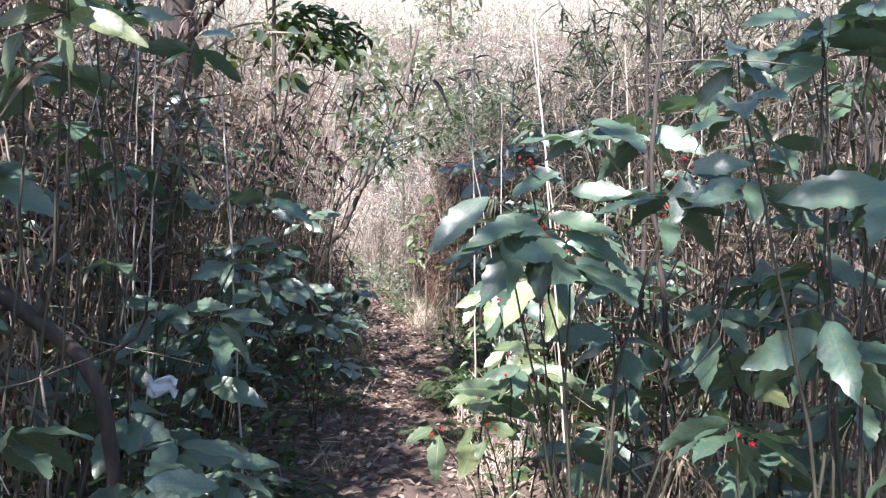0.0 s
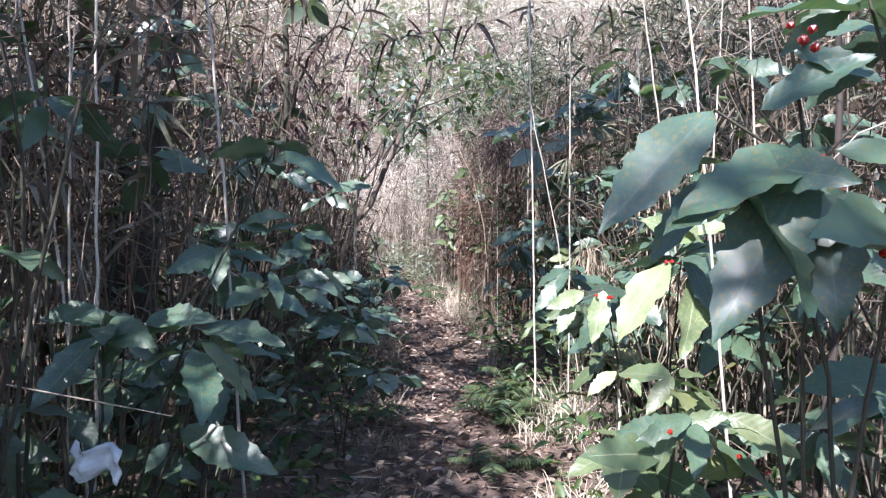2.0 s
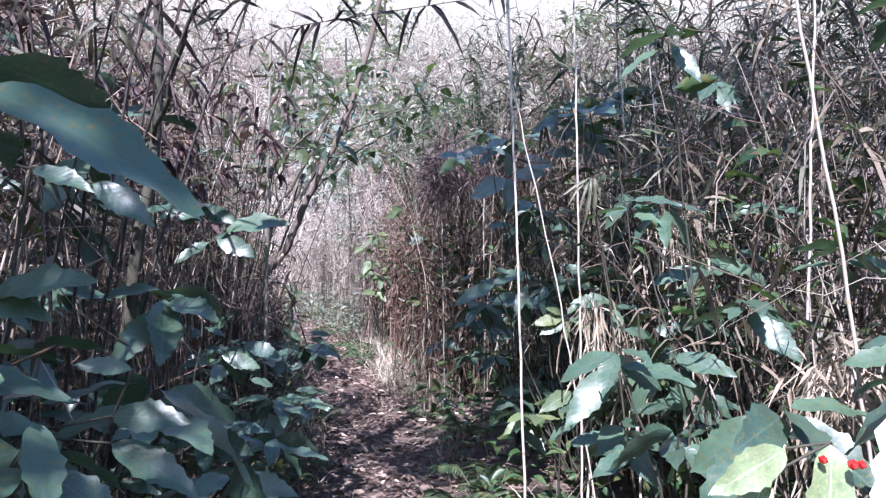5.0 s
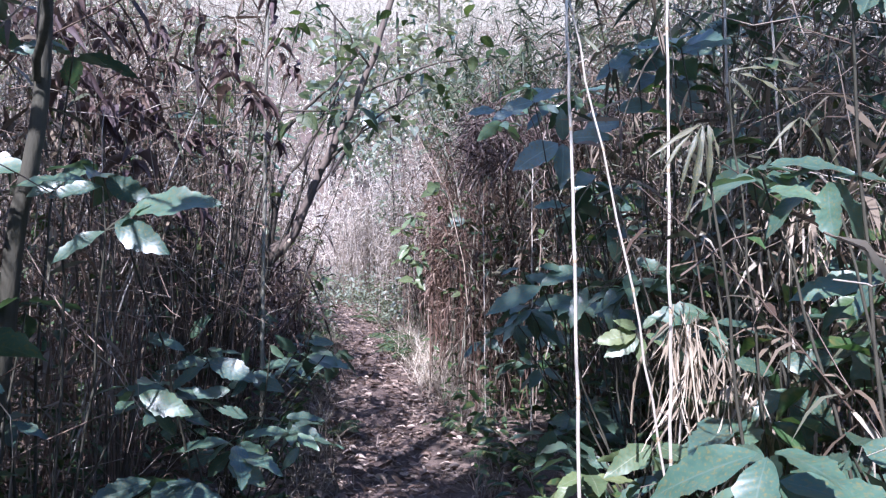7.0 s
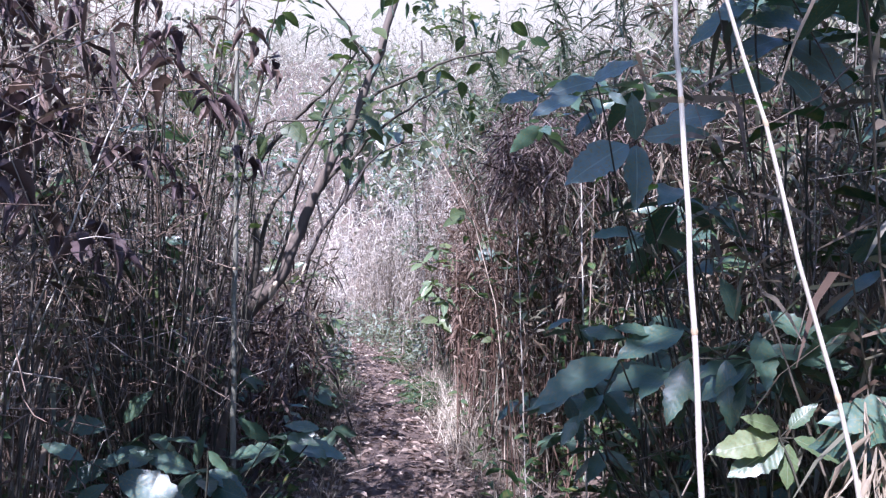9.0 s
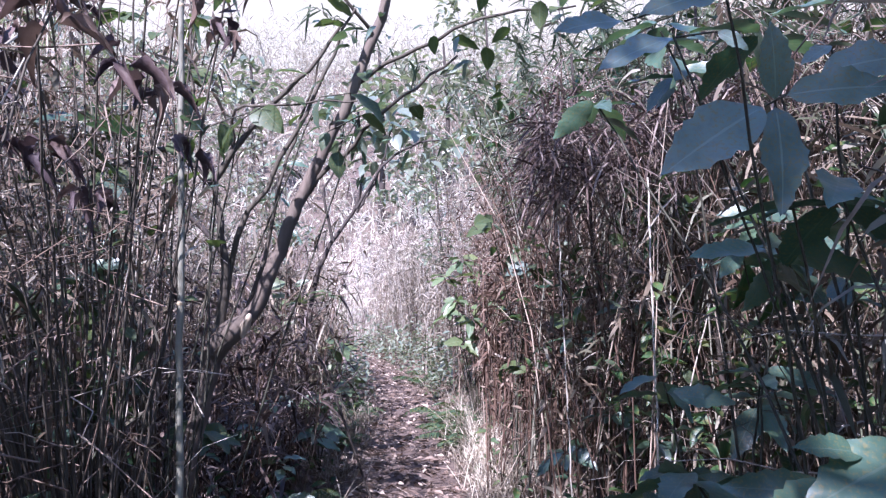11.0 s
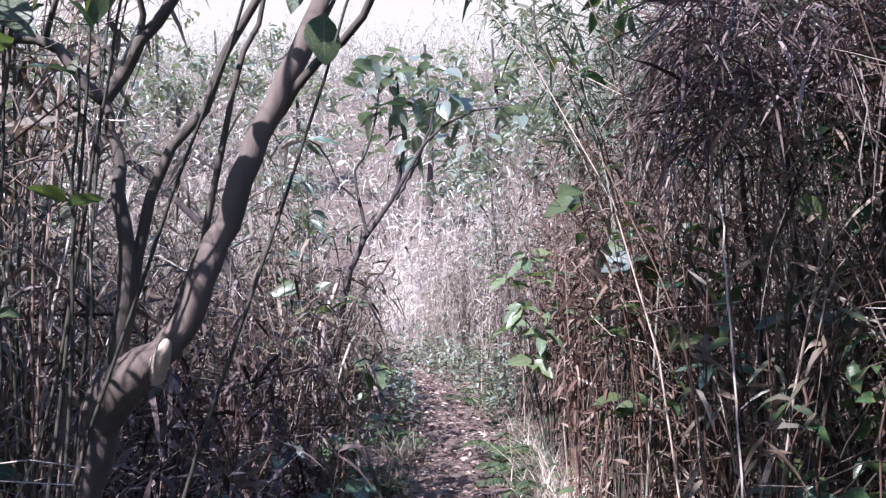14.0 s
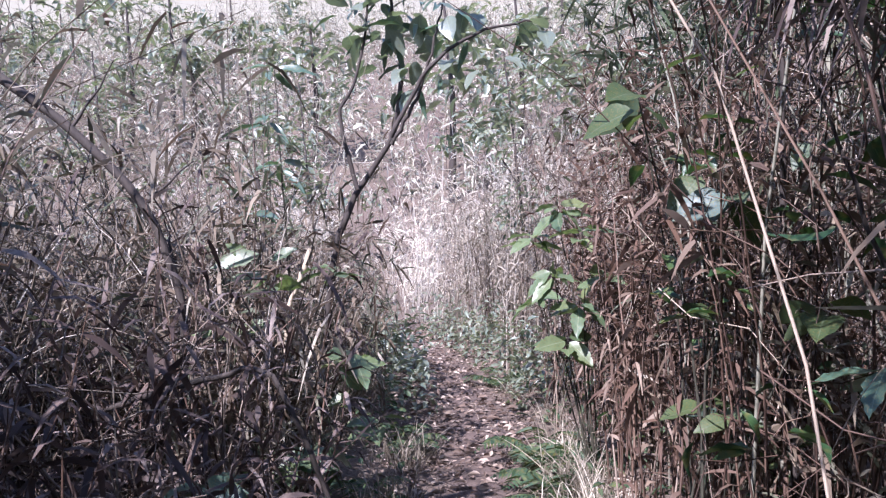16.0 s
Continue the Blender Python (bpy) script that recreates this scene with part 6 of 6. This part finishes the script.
RIBBON = fill("ribbon", RIBBON_V[0], RIBBON_V[1], None, RIBBON_V[2])
RIBBON.materials.append(dry("bleached blade", [(0.24, 0.19, 0.13), (0.42, 0.35, 0.26), (0.55, 0.47, 0.36)], 0.6, 0.3, 40, (1, 1, 1), False))
TANNED = fill("tanned_ribbon", RIBBON_V[0], RIBBON_V[1], None, RIBBON_V[2])
TANNED.materials.append(dry("tan blade", [(0.12, 0.09, 0.065), (0.22, 0.175, 0.125), (0.34, 0.28, 0.2)], 0.6, 0.3, 40, (1, 1, 1), False))
sheaf((0.8, 2.45), (0.75, 2.35, 0.8), 45, 0.4, 0.7, "sheaf of dry straw blades under the berry shrub", TANNED)
sheaf((1.0, 2.7), (0.95, 2.6, 0.75), 45, 0.42, 0.7, "sheaf of dry straw blades under the berry shrub", RIBBON)
sheaf((0.6, 2.9), (0.55, 2.8, 0.6), 45, 0.35, 0.7, "sheaf of dry straw blades under the berry shrub", RIBBON)
sheaf((0.58, 5.95), (0.6, 5.9, 1.24), 85, 0.34, 0.28, "sheaf of bleached dead blades hanging from a stalk", RIBBON)
sheaf((0.75, 5.7), (0.72, 5.75, 1.1), 80, 0.36, 0.35, "sheaf of bleached dead blades hanging from a stalk", RIBBON)
sheaf((1.1, 6.0), (0.95, 5.9, 1.65), 60, 0.35, 0.7, "sheaf of drooping tan blades on a bent stalk", RIBBON)
sheaf((0.68, 4.3), (0.64, 4.2, 1.15), 60, 0.3, 0.7, "fan of sunlit straw blades among the shrubs", RIBBON)
sheaf((0.75, 4.3), (0.72, 4.2, 1.2), 60, 0.36, 0.8, "fan of sunlit straw blades among the shrubs", RIBBON)
sheaf((0.45, 4.15), (0.43, 4.12, 0.92), 40, 0.24, 0.6, "fan of sunlit straw blades among the shrubs", RIBBON)

n = 4800
px_ = 0.05 + 2.3 * RNG.uniform(0, 1, n) ** 1.3
py_ = RNG.uniform(8.8, 9.8, n)
pz_ = 2.36 + 0.1 * np.sin(px_ * 4.3 + py_) + 0.1 * px_ + RNG.normal(0, 0.14, n) - 0.16 * np.clip(0.25 - px_, 0, 1)
w_ = unit(np.stack([RNG.normal(-0.1, 1, n), RNG.normal(-0.3, 1, n), RNG.normal(-0.12, 0.6, n)], 1))
mat_ = spread(110, 8.8, 10.6, 0.6, 3.2)
path, rad = culms(mat_, 2.6, 0.2, 0.006, 0.12, 0.25)
thatch = solid("grass_mat", tubes(path, rad), M_RED, None, "overhanging mat of dead bamboo grass bent over the stalks", category="dead grass", kind="stuff")
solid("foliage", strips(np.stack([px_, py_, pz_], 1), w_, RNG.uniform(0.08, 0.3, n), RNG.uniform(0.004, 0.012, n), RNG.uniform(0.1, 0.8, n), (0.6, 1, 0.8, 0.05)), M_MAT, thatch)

# fallen and slanting dead stalks through the thickets
def slanted(n, y0, y1, a, b, label, mat):
    p_ = spread(n, y0, y1, a, b)
    p_[:, 2] += RNG.uniform(0.0, 0.5, n)
    path_, rad_ = culms(p_, 1.3, 0.35, 0.005, 0.55, 0.1)
    ok = clear_of_path(path_, 0.8)
    path_, rad_ = path_[ok], rad_[ok]
    solid("fallen_stalks", tubes(path_, rad_), mat, None, label, category="dead stalks", kind="stuff")


slanted(160, 1, 9, -3.2, -1.0, "dead stalks slanting through the dim thicket", M_CULM)
slanted(200, 9, 17, -3.5, -0.95, "dead stalks slanting through the tan tangle", M_CULM)
slanted(160, 2, 10, 0.9, 3.4, "dead stalks slanting through the bank", M_CULM)
slanted(160, 9.5, 17, 0.6, 2.6, "dead stalks slanting through the russet thicket", M_RED)

# undergrowth of small leaves on the ground
def undergrowth(n, y0, y1, a, b, size, high, label, mat):
    p_ = spread(n, y0, y1, a, b)
    p_[:, 2] += RNG.uniform(0.02, high, n) * RNG.uniform(0.2, 1, n)
    w_ = unit(np.stack([RNG.normal(size=n), RNG.normal(-0.2, 1, n), RNG.normal(-0.1, 0.4, n)], 1))
    solid("undergrowth", strewn(LIT, p_, w_, size * RNG.uniform(0.6, 1.5, n)), mat, None, label, category="undergrowth", kind="stuff")


undergrowth(2600, 0.5, 9, -2.2, -0.5, 0.08, 0.6, "low dark green undergrowth beside the path", M_SHRUB)
undergrowth(1800, 1, 9.5, 0.42, 2.2, 0.08, 0.6, "low green undergrowth under the shrubs", M_SHRUB)
undergrowth(1200, 9, 17, -2.2, -0.5, 0.07, 0.5, "sparse low greenery in the tan tangle", M_FERN)
undergrowth(700, 9.4, 16, 0.45, 1.6, 0.07, 0.5, "sparse low greenery under the russet thicket", M_FERN)
undergrowth(1500, 14.4, 21, -1.0, -0.3, 0.09, 0.8, "low green growth crowding the path at the bend", M_LITLEAF)
undergrowth(1500, 14.4, 21, 0.34, 1.2, 0.09, 0.8, "low green growth crowding the path at the bend", M_LITLEAF)
undergrowth(2400, 2, 9, -3.6, -1.3, 0.12, 2.4, "dark evergreen leaves scattered among the stalks", M_SHRUB)
undergrowth(2400, 4.8, 9.5, 1.0, 3.5, 0.12, 2.4, "evergreen leaves scattered among the stalks on the bank", M_SHRUB)

# the pale scrap caught among the leaves
scr = thing("pale_scrap", (-0.9, 2.5, 0.87), "pale crumpled scrap of film caught among dark leaves", "litter")
sx, sy = np.meshgrid(np.linspace(-0.055, 0.055, 12), np.linspace(-0.03, 0.03, 8))
sv = np.stack([sx, 0.02 * np.sin(sx * 90) + 0.012 * np.sin(sy * 160 + sx * 60), sy + 0.006 * np.sin(sx * 70)], -1).reshape(-1, 3)
si = np.arange(96).reshape(8, 12)
sq = np.stack([si[:-1, :-1], si[:-1, 1:], si[1:, 1:], si[1:, :-1]], -1).reshape(-1, 4)
scrap_film = solid("film", (sv, sq), M_FOIL, scr)
thick_ = scrap_film.modifiers.new("thickness", "SOLIDIFY")
thick_.thickness = 0.0015
